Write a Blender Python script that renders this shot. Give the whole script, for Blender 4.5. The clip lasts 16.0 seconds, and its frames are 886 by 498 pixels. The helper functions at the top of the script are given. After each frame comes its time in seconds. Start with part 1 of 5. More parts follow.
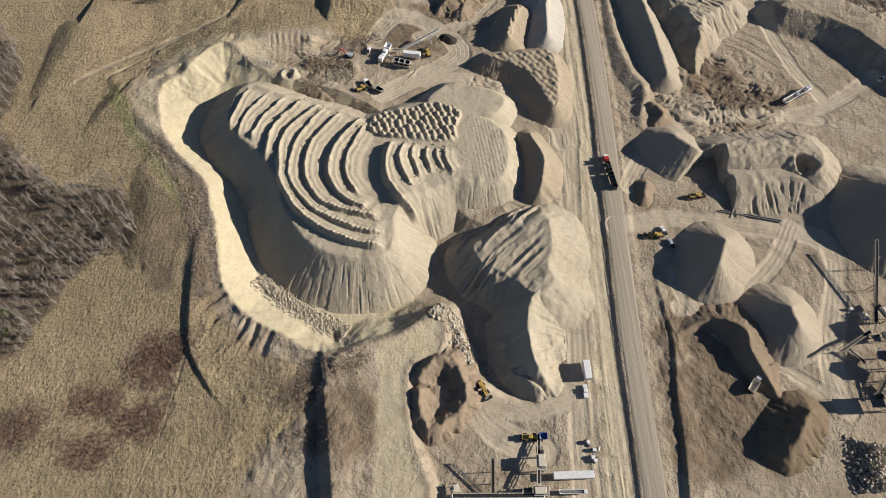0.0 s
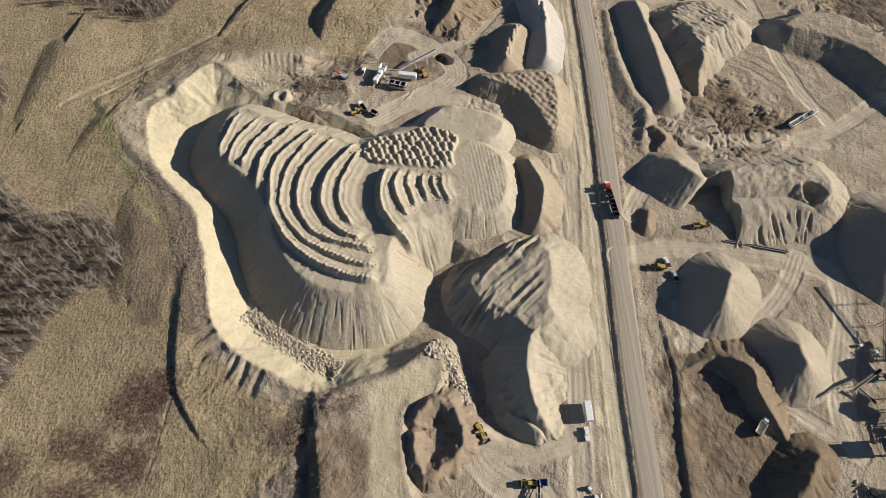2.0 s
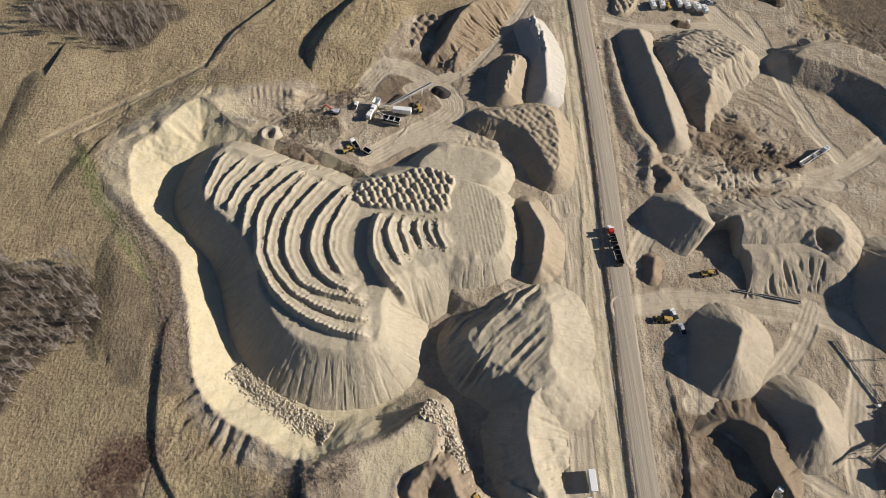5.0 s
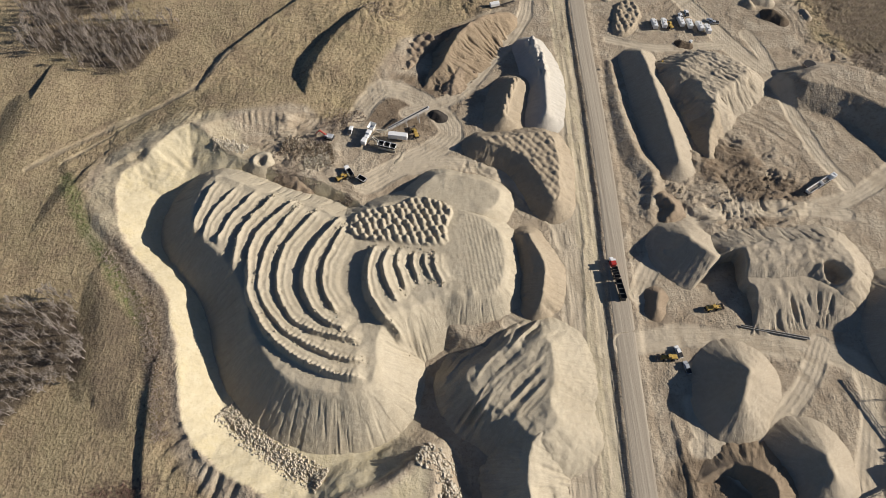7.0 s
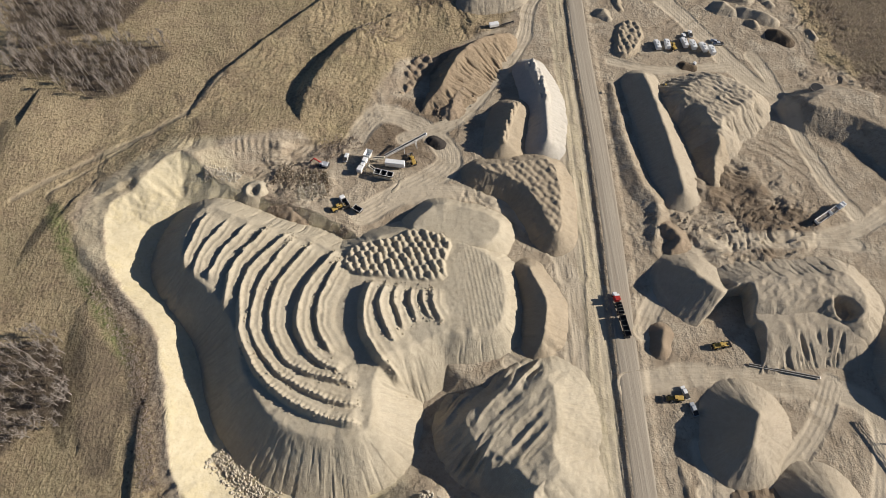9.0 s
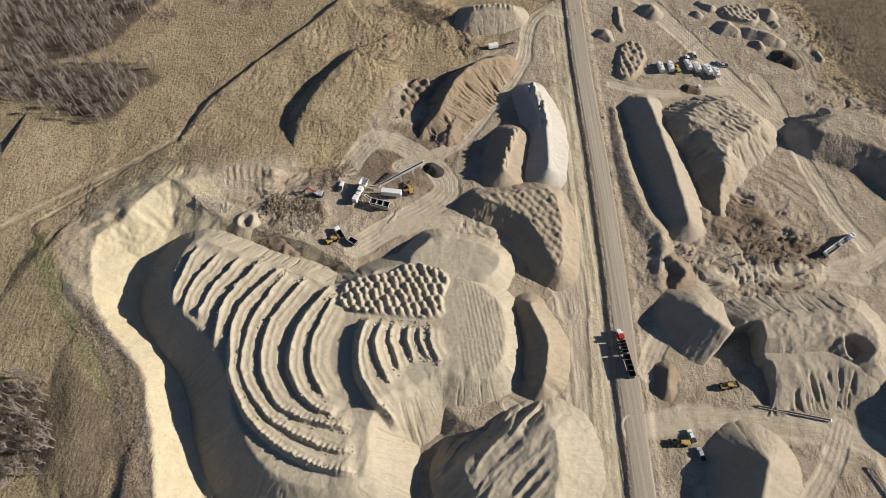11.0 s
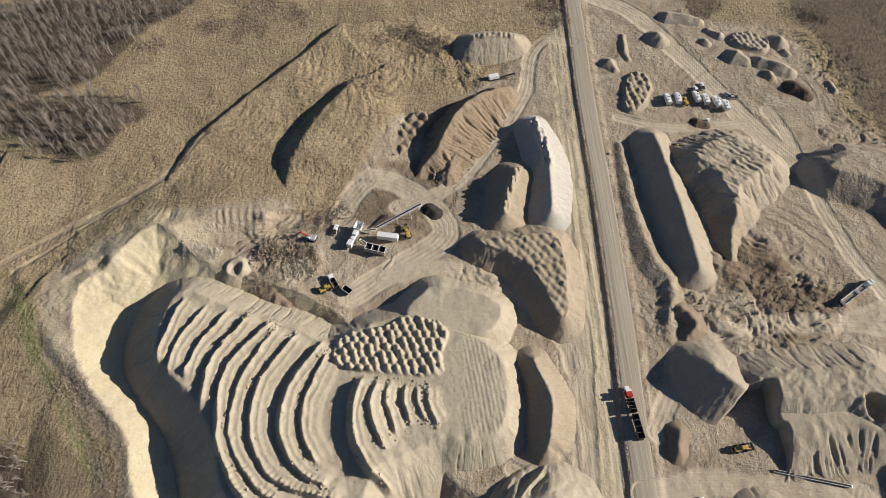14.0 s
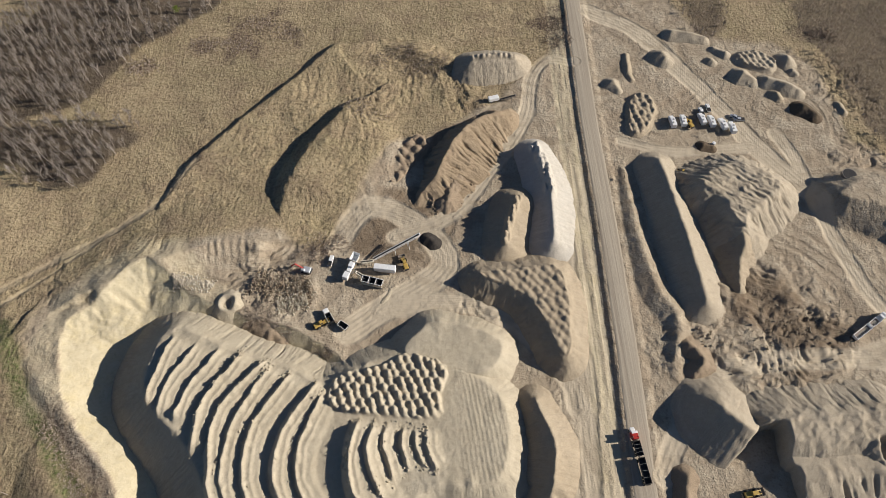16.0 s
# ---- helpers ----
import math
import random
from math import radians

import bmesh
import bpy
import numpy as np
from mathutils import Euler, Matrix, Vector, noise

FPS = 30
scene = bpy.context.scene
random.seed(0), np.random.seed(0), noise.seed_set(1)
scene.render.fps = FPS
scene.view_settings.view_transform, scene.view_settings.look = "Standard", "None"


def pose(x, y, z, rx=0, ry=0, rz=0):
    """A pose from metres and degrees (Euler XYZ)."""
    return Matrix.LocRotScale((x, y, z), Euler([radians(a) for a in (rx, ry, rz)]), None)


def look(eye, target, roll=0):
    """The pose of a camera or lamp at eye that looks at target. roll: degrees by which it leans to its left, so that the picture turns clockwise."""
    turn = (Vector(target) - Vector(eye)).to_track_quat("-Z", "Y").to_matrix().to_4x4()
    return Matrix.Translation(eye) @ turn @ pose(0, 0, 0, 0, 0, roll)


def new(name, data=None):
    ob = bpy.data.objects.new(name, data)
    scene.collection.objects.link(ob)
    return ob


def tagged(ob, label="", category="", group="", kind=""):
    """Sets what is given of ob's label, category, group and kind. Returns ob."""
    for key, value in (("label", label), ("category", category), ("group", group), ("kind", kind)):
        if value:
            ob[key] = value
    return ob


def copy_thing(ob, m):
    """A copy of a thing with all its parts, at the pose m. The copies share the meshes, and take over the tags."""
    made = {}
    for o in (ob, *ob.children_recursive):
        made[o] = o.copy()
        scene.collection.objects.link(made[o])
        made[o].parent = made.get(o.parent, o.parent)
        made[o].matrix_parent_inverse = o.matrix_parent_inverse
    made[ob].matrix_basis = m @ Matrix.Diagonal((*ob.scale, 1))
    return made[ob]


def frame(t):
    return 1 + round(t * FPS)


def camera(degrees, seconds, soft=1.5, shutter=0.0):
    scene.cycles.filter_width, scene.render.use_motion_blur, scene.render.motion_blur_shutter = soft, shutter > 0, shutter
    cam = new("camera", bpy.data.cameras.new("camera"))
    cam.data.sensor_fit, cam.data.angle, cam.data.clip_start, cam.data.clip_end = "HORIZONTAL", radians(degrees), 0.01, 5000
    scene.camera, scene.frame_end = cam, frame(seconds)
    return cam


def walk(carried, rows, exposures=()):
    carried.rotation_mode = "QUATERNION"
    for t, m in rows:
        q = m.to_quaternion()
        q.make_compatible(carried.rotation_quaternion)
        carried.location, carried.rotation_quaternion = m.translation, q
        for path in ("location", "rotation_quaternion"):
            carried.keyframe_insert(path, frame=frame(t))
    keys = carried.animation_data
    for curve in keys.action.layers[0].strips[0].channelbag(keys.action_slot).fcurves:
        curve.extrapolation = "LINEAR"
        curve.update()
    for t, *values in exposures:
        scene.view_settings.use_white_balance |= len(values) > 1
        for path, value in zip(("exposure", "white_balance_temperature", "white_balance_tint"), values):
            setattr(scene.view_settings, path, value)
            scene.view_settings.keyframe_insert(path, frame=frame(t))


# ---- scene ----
cam = camera(73.6, 16.0, soft=0.5)
METRES, EYE, TILT, LEAN, TURN = 134.0, 231.0, -60.0, 0.0, 0.0
ROWS = [
    (0.0, 0.0, 0.0, 0.0, 0.0, 0.0, -0.0),
    (0.5, 0.0019, 0.0158, 0.0267, -0.0, -0.01, -0.01),
    (1.0, 0.0032, 0.0316, 0.0539, -0.02, -0.03, 0.02),
    (1.5, 0.0053, 0.0476, 0.0809, -0.08, -0.04, 0.02),
    (2.0, 0.0072, 0.0633, 0.1077, -0.14, -0.05, 0.03),
    (2.5, 0.0089, 0.0793, 0.1352, -0.15, -0.07, 0.06),
    (3.0, 0.0105, 0.0952, 0.1627, -0.2, -0.1, 0.06),
    (3.5, 0.0122, 0.1112, 0.1896, -0.23, -0.12, 0.08),
    (4.0, 0.0132, 0.127, 0.2174, -0.25, -0.13, 0.09),
    (6.5, 0.0184, 0.2052, 0.3557, -0.44, -0.18, 0.2),
    (7.0, 0.0189, 0.22, 0.3835, -0.5, -0.19, 0.23),
    (7.5, 0.0195, 0.2348, 0.4117, -0.53, -0.18, 0.25),
    (8.0, 0.0203, 0.2499, 0.4393, -0.58, -0.19, 0.27),
    (8.5, 0.0215, 0.2647, 0.4669, -0.6, -0.2, 0.3),
    (9.0, 0.0212, 0.2802, 0.4933, -0.62, -0.15, 0.33),
    (11.5, 0.0268, 0.3565, 0.6298, -0.76, -0.12, 0.4),
    (12.0, 0.0277, 0.3716, 0.6557, -0.78, -0.13, 0.44),
    (12.5, 0.0284, 0.3868, 0.6824, -0.77, -0.15, 0.47),
    (13.0, 0.0294, 0.4026, 0.7086, -0.74, -0.16, 0.43),
    (13.5, 0.0307, 0.4175, 0.7352, -0.73, -0.2, 0.47),
    (14.0, 0.0314, 0.4328, 0.7615, -0.75, -0.17, 0.5),
    (14.5, 0.0334, 0.4476, 0.7891, -0.72, -0.21, 0.55),
    (15.0, 0.0347, 0.4631, 0.8155, -0.72, -0.22, 0.57),
    (15.5, 0.0361, 0.4788, 0.8414, -0.71, -0.22, 0.61),
    (16.0, 0.0374, 0.4945, 0.868, -0.74, -0.23, 0.65),
]
walk(cam, [(t, pose(0, 0, EYE, TILT, LEAN, TURN) @ pose(METRES * x, METRES * y, METRES * z, 90 + pitch, roll, yaw)) for t, x, y, z, yaw, pitch, roll in ROWS])

# ---- light: low sun, clear sky ----
SUN_EL, SUN_AZ = 24.0, 3.0            # degrees; azimuth from +x towards +y
world = bpy.data.worlds.new("world")
scene.world = world
world.use_nodes = True
wn = world.node_tree
sky = wn.nodes.new("ShaderNodeTexSky")
sky.sky_type, sky.sun_disc = "NISHITA", False
sky.sun_elevation, sky.sun_rotation = radians(SUN_EL), radians(90 - SUN_AZ)
sky.air_density, sky.dust_density, sky.ozone_density = 0.7, 0.4, 4.0
wn.links.new(sky.outputs[0], wn.nodes["Background"].inputs[0])
wn.nodes["Background"].inputs[1].default_value = 0.05
sun_data = bpy.data.lights.new("sun", "SUN")
sun_data.energy, sun_data.angle, sun_data.color = 5.0, radians(0.53), (1.0, 0.925, 0.84)
sun = new("sun", sun_data)
ce = math.cos(radians(SUN_EL))
to_sun = Vector((ce * math.cos(radians(SUN_AZ)), ce * math.sin(radians(SUN_AZ)), math.sin(radians(SUN_EL))))
sun.matrix_world = look(to_sun * 600, (0, 0, 0))
scene.view_settings.exposure = 0.44


# ---- materials ----
def nodes_of(name, rough=0.95):
    m = bpy.data.materials.new(name)
    m.use_nodes = True
    nt = m.node_tree
    b = nt.nodes["Principled BSDF"]
    b.inputs["Roughness"].default_value = rough
    b.inputs["Specular IOR Level"].default_value = 0.15
    return m, nt, b


def noise_node(nt, vec, scale, detail=4.0, rough=0.6):
    n = nt.nodes.new("ShaderNodeTexNoise")
    n.inputs["Scale"].default_value = scale
    n.inputs["Detail"].default_value = detail
    n.inputs["Roughness"].default_value = rough
    nt.links.new(vec, n.inputs["Vector"])
    return n.outputs["Fac"]


def remap(nt, value, lo, hi, a=0.0, b=1.0):
    n = nt.nodes.new("ShaderNodeMapRange")
    for i, v in enumerate((lo, hi, a, b)):
        n.inputs[1 + i].default_value = v
    nt.links.new(value, n.inputs[0])
    return n.outputs[0]


def mixed(nt, fac, a, b, blend="MIX"):
    n = nt.nodes.new("ShaderNodeMix")
    n.data_type, n.blend_type = "RGBA", blend
    for sock, v in ((n.inputs[0], fac), (n.inputs[6], a), (n.inputs[7], b)):
        if isinstance(v, (int, float)):
            sock.default_value = v
        elif isinstance(v, tuple):
            sock.default_value = (*v, 1)
        else:
            nt.links.new(v, sock)
    return n.outputs[2]


def bumped(nt, b, height, strength, dist):
    n = nt.nodes.new("ShaderNodeBump")
    n.inputs["Strength"].default_value, n.inputs["Distance"].default_value = strength, dist
    nt.links.new(height, n.inputs["Height"])
    nt.links.new(n.outputs[0], b.inputs["Normal"])


def mult(nt, a, b, op="MULTIPLY"):
    n = nt.nodes.new("ShaderNodeMath")
    n.operation = op
    for s, v in zip(n.inputs, (a, b)):
        if isinstance(v, (int, float)):
            s.default_value = v
        else:
            nt.links.new(v, s)
    return n.outputs[0]


def position(nt, stretch=(1, 1, 1), turn=0.0):
    c = nt.nodes.new("ShaderNodeTexCoord")
    m = nt.nodes.new("ShaderNodeMapping")
    m.inputs["Rotation"].default_value = (0, 0, radians(turn))
    m.inputs["Scale"].default_value = stretch
    nt.links.new(c.outputs["Object"], m.inputs["Vector"])
    return m.outputs[0]


def swirls(nt, scale, bands, offset):
    """Bundles of parallel curving lines: the turning marks of wheels and blades."""
    c = nt.nodes.new("ShaderNodeTexCoord")
    m = nt.nodes.new("ShaderNodeMapping")
    m.inputs["Location"].default_value = (offset, -offset, 0)
    m.inputs["Scale"].default_value = (1, 1, 0)
    nt.links.new(c.outputs["Object"], m.inputs["Vector"])
    field = noise_node(nt, m.outputs[0], scale, 0.6, 0.4)
    ragged = noise_node(nt, m.outputs[0], 0.5, 4, 0.7)
    line = mult(nt, mult(nt, mult(nt, field, bands), mult(nt, ragged, 4.0), "ADD"), 0.0, "SINE")
    where = remap(nt, noise_node(nt, m.outputs[0], scale * 2.3, 3, 0.6), 0.46, 0.60)
    return mult(nt, remap(nt, line, -0.1, 1.0), where)


def run_down(nt):
    """Streaks down the flanks of a heap, from its run (round the foot) and fall (down the flank)."""
    out = []
    for n in ("run", "fall"):
        a = nt.nodes.new("ShaderNodeAttribute")
        a.attribute_name = n
        out.append(a.outputs["Fac"])
    c = nt.nodes.new("ShaderNodeCombineXYZ")
    nt.links.new(out[0], c.inputs[0])
    nt.links.new(mult(nt, out[1], 0.05), c.inputs[1])
    return mult(nt, noise_node(nt, c.outputs[0], 3.2, 5, 0.65), remap(nt, out[1], 0.2, 3.0))


def aggregate(name, colour, dark=0.72, light=1.22, coarse=0.6, bump=0.5, tint=(1.0, 0.93, 0.82)):
    """Heaped sand, gravel or soil: patches, run-down streaks and grains."""
    m, nt, b = nodes_of(name)
    v = position(nt)
    big = noise_node(nt, v, 0.07, 5, 0.65)
    mid = noise_node(nt, v, coarse, 6, 0.7)
    fine = noise_node(nt, v, 4.0, 3, 0.7)
    c1 = mixed(nt, remap(nt, big, 0.3, 0.75, 0.6, 0.0), colour, tuple(k * dark * t for k, t in zip(colour, tint)))
    c2 = mixed(nt, remap(nt, mid, 0.4, 0.75, 0, 0.5), c1, tuple(min(0.9, k * light) for k in colour))
    grain = noise_node(nt, v, 2.6, 5, 0.85)
    runs = run_down(nt)
    c2 = mixed(nt, remap(nt, runs, 0.42, 0.66, 0, 0.55), c2, tuple(k * 0.68 for k in colour))
    c3 = mixed(nt, remap(nt, fine, 0.46, 0.7, 0, 0.6), c2, tuple(k * 0.55 for k in colour))
    c3 = mixed(nt, remap(nt, grain, 0.52, 0.7, 0, 0.6), c3, tuple(min(0.85, k * 1.3) for k in colour))
    nt.links.new(c3, b.inputs["Base Color"])
    relief = mult(nt, mult(nt, mult(nt, mid, 0.65), mult(nt, grain, 0.4), "ADD"), mult(nt, mult(nt, fine, 0.12), mult(nt, runs, 0.9), "ADD"), "ADD")
    bumped(nt, b, relief, bump, 0.9)
    return m


def plain(name, colour, rough=0.5, metal=0.0, wear=0.25):
    m, nt, b = nodes_of(name, rough)
    b.inputs["Metallic"].default_value = metal
    v = position(nt)
    n1 = noise_node(nt, v, 1.3, 5, 0.7)
    n2 = noise_node(nt, v, 9.0, 3, 0.6)
    c = mixed(nt, remap(nt, n1, 0.4, 0.75, 0, wear), colour, tuple(0.5 * k + 0.5 * d for k, d in zip(colour, (0.30, 0.25, 0.18))))
    c = mixed(nt, remap(nt, n2, 0.5, 0.8, 0, wear * 0.6), c, tuple(k * 0.6 for k in colour))
    nt.links.new(c, b.inputs["Base Color"])
    return m


SAND = aggregate("pale sand", (0.47, 0.412, 0.308), bump=0.38)
GRAVEL = aggregate("tan gravel", (0.43, 0.37, 0.28), bump=0.42)
BUFF = aggregate("buff sandy gravel", (0.39, 0.325, 0.235), bump=0.4)
GREY = aggregate("grey washed aggregate", (0.52, 0.485, 0.42), bump=0.25)
BROWN = aggregate("brown overburden", (0.325, 0.255, 0.18), bump=0.6)
DARK = aggregate("dark topsoil", (0.15, 0.115, 0.08), bump=0.6)
TAR = aggregate("crushed black asphalt", (0.06, 0.053, 0.047), bump=0.4)
ROCK = aggregate("field stone", (0.53, 0.475, 0.38), dark=0.7, light=1.3, coarse=0.35, bump=0.2)


# ---- shapes of the land ----
LATTICE = np.random.RandomState(7).rand(512, 512)


def vnoise(x, y, size, seed=0):
    """Smooth noise from -1 to 1 with bumps of about that size in metres."""
    u, v = x / size + 37.3 * seed + 900.0, y / size + 11.9 * seed + 700.0
    i, j = np.floor(u).astype(int), np.floor(v).astype(int)
    f, g = u - i, v - j
    f, g = f * f * (3 - 2 * f), g * g * (3 - 2 * g)
    i0, j0, i1, j1 = i % 512, j % 512, (i + 1) % 512, (j + 1) % 512
    a = LATTICE[i0, j0] * (1 - f) + LATTICE[i1, j0] * f
    b = LATTICE[i0, j1] * (1 - f) + LATTICE[i1, j1] * f
    return 2 * (a * (1 - g) + b * g) - 1


def fbm(x, y, size, seed=0, octaves=4):
    s, amp = 0.0, 1.0
    for k in range(octaves):
        s = s + amp * vnoise(x, y, size / 2 ** k, seed + k)
        amp *= 0.5
    return s / 1.9


def smooth_line(points, closed=False, steps=5):
    """Rounds a line through a few points."""
    p = np.array(points, float)
    n = len(p)
    if n < 3 and not closed:
        return p
    out = []
    for i in range(n if closed else n - 1):
        q = [p[(i + k) % n] if closed else p[min(max(i + k, 0), n - 1)] for k in (-1, 0, 1, 2)]
        for s in range(steps):
            t = s / steps
            out.append(0.5 * (2 * q[1] + (q[2] - q[0]) * t + (2 * q[0] - 5 * q[1] + 4 * q[2] - q[3]) * t ** 2 + (3 * q[1] - q[0] - 3 * q[2] + q[3]) * t ** 3))
    if not closed:
        out.append(p[-1])
    return np.array(out)


def near_line(x, y, line, closed=False):
    """Distance to a line, the side of it (left: plus), the length along it and the line's further columns there."""
    best = np.full(x.shape, 1e18)
    side, along = np.zeros(x.shape), np.zeros(x.shape)
    extra = np.zeros(x.shape)
    run = 0.0
    n = len(line)
    for i in range(n if closed else n - 1):
        a, b = line[i], line[(i + 1) % n]
        dx, dy = b[0] - a[0], b[1] - a[1]
        ll = dx * dx + dy * dy
        if ll < 1e-9:
            continue
        t = np.clip(((x - a[0]) * dx + (y - a[1]) * dy) / ll, 0, 1)
        ex, ey = x - a[0] - t * dx, y - a[1] - t * dy
        d = ex * ex + ey * ey
        m = d < best
        best = np.where(m, d, best)
        side = np.where(m, np.sign(dx * ey - dy * ex), side)
        along = np.where(m, run + t * math.sqrt(ll), along)
        if len(a) > 2:
            extra = np.where(m, a[2] + t * (b[2] - a[2]), extra)
        run += math.sqrt(ll)
    return np.sqrt(best), side, along, extra


def inside(x, y, poly):
    c = np.zeros(x.shape, bool)
    n = len(poly)
    for i in range(n):
        (ax, ay), (bx, by) = poly[i][:2], poly[(i + 1) % n][:2]
        if ay != by:
            c ^= ((ay > y) != (by > y)) & (x < (bx - ax) * (y - ay) / (by - ay) + ax)
    return c


def signed(x, y, poly):
    """Distance to a closed outline: minus inside."""
    d, _, along, _ = near_line(x, y, poly, True)
    return np.where(inside(x, y, poly), -d, d), along


def sstep(v, lo, hi):
    t = np.clip((v - lo) / (hi - lo), 0, 1)
    return t * t * (3 - 2 * t)


def ridge(x, y, points, left=0.7, right=0.7, blunt=1.0):
    """A long heap: crest height from the points' third number, falling at the given slopes to either side."""
    d, side, along, h = near_line(x, y, smooth_line(points))
    d = np.sqrt(d * d + blunt * blunt) - blunt
    return h - d * np.where(side > 0, left, right)


PIT = smooth_line([(-120.0, 260.1), (-136.6, 242.6), (-148.4, 232.2), (-146.0, 212.2), (-135.7, 192.8), (-124.0, 180.1), (-113.5, 168.6), (-107.2, 153.1), (-100.8, 134.8), (-94.9, 115.1), (-85.1, 101.8), (-70.9, 93.7), (-55.9, 85.1), (-43.0, 82.5), (-31.0, 89.2), (-18.4, 92.9), (-4.5, 102.3), (3.8, 99.2), (11.5, 79.6), (19.0, 68.1), (36.3, 63.2), (48.9, 79.6), (48.9, 115.1), (44.7, 137.8), (12.0, 149.9), (-6.5, 176.0), (-39.3, 220.1), (-92.2, 240.5)], True, 3)
WORKED = smooth_line([(-40.7, 7.8), (-47.4, 69.0), (-65.1, 80.7), (-82.4, 87.9), (-96.3, 105.8), (-103.7, 125.0), (-108.8, 145.7), (-118.7, 166.5), (-139.8, 187.1), (-163.6, 221.0)] + [(-165.8, 227.0), (-155.1, 247.5), (-124.5, 261.2), (-77.9, 276.4), (-47.9, 267.4), (-34.6, 289.1), (-23.4, 310.1)] + [(-29.8, 296.7), (-17.1, 323.9), (2.7, 332.8), (32.3, 351.6), (55.5, 380.2), (76.1, 397.8), (88.3, 473.8), (102.5, 473.7), (139.8, 446.1), (158.0, 406.2), (205.6, 391.9), (219.3, 349.5), (229.4, 315.6)] + [(420, 280), (420, -80)], True, 3)
ROAD = [(77.0, 29.1), (77.9, 90.4), (80.7, 161.5)] + [(83.1, 212.7), (84.6, 277.8), (85.0, 347.1), (87.9, 436.2)]
TRACK = [(53.4, 29.1), (57.5, 85.5), (61.5, 145.7), (66.3, 215.0)] + [(65.7, 194.5), (64.9, 232.8), (66.3, 278.0)]
BERMS = [  # crest lines with heights above the floor, the slopes to their left and right, and the roundness of the crest
    ([(-110.4, 137.4, 1.2), (-108.7, 115.8, 1.6), (-106.5, 99.8, 1.6), (-102.7, 85.0, 1.4), (-90.3, 66.7, 0.3)], 0.155, 1.3, 0.5),
    ([(96.9, 309.1, 0.8), (97.3, 270.7, 2.2), (100.8, 244.4, 2.8), (106.6, 230.2, 2.4), (101.3, 211.7, 1.8)], 0.45, 0.40, 0.8),
    ([(93.1, 116.4, 0.3), (95.0, 90.0, 1.1), (92.2, 66.4, 1.2), (91.0, 45.0, 1.5), (88.8, 27.4, 1.6)], 0.20, 1.2, 0.5),
    ([(-45.6, 396.1, 2.5), (-50.5, 393.4, 3.4), (-64.1, 377.0, 2.2), (-74.3, 362.6, 3), (-87.5, 349.2, 1.9), (-101.5, 330.1, 2.4), (-115.0, 311.7, 1.4), (-125.6, 283.5, 0)], 0.07, 0.75, 0.8),
]
BERMS += [
    ([(-32.4, 354.2, 3), (-41.4, 342.9, 6), (-52.4, 323.8, 7), (-60.3, 307.1, 6.5), (-64.7, 294.3, 4), (-66.2, 279.1, 1)], 0.14, 0.75, 2.0),
    ([(-18.9, 394.2, 2), (-3.2, 390.7, 3), (12.2, 382.8, 2)], 0.3, 0.4, 1.0),
    ([(-46.2, 68.1, 3), (-42.5, 48.5, 4.5), (-38.7, 25.3, 4)], 0.14, 0.9, 0.6),
    ([(-136.1, 190.2, 0.5), (-152.8, 207.9, 1.5), (-177.4, 238.4, 1)], 0.3, 0.25, 1.5),
]
BERMS += [
    ([(-206.9, 275.0, 4), (-207.3, 252.8, 3.6), (-212.1, 229.6, 1.5)], 0.12, 0.40, 6.0),
    ([(-171.0, 222.8, 2.2), (-175.2, 211.2, 2), (-179.5, 204.5, 1)], 0.10, 0.36, 3.0),
    ([(-75.9, 269.1, 4.5), (-95.4, 266.8, 5), (-119.0, 256.2, 4.5), (-136.6, 247.0, 4)], 0.55, 0.16, 0.8),
    ([(-143.7, 177.1, 1.5), (-137.3, 156.2, 3), (-133.3, 132.2, 2.5)], 0.25, 0.35, 4.0),
]
HIGH_BANK = smooth_line([(192.7, 288.6), (211.2, 297.7), (234.8, 288.5), (257.9, 246.6), (250.2, 229.4), (229.0, 266.9), (211.3, 280.5)], True, 3)
ROUGH = [  # churned ground: centre, radius and height of the lumps
    ((-89.9, 323.0), 30, 0.55),
    ((-72.5, 341.1), 30, 0.5),
    ((-50.9, 360.5), 26, 0.6),
    ((-51.7, 301.9), 24, 0.6),
    ((-36.7, 322.3), 24, 0.6),
    ((-100.3, 302.5), 26, 0.5),
    ((-21.4, 368.3), 26, 0.8),
    ((-138.1, 271.6), 34, 0.6),
    ((-158.3, 246.5), 22, 0.6),
    ((143.4, 229.1), 34, 1.7),
    ((157.1, 219.1), 22, 1.6),
    ((126.9, 229.2), 22, 1.2),
    ((101.5, 215.0), 10, 1.0),
    ((101.8, 78.3), 26, 0.8),
    ((102.8, 62.3), 24, 0.7),
    ((-51.0, 77.1), 22, 1.0),
    ((-57.1, 53.6), 26, 0.8),
    ((-69.3, 252.6), 16, 1.8),
]
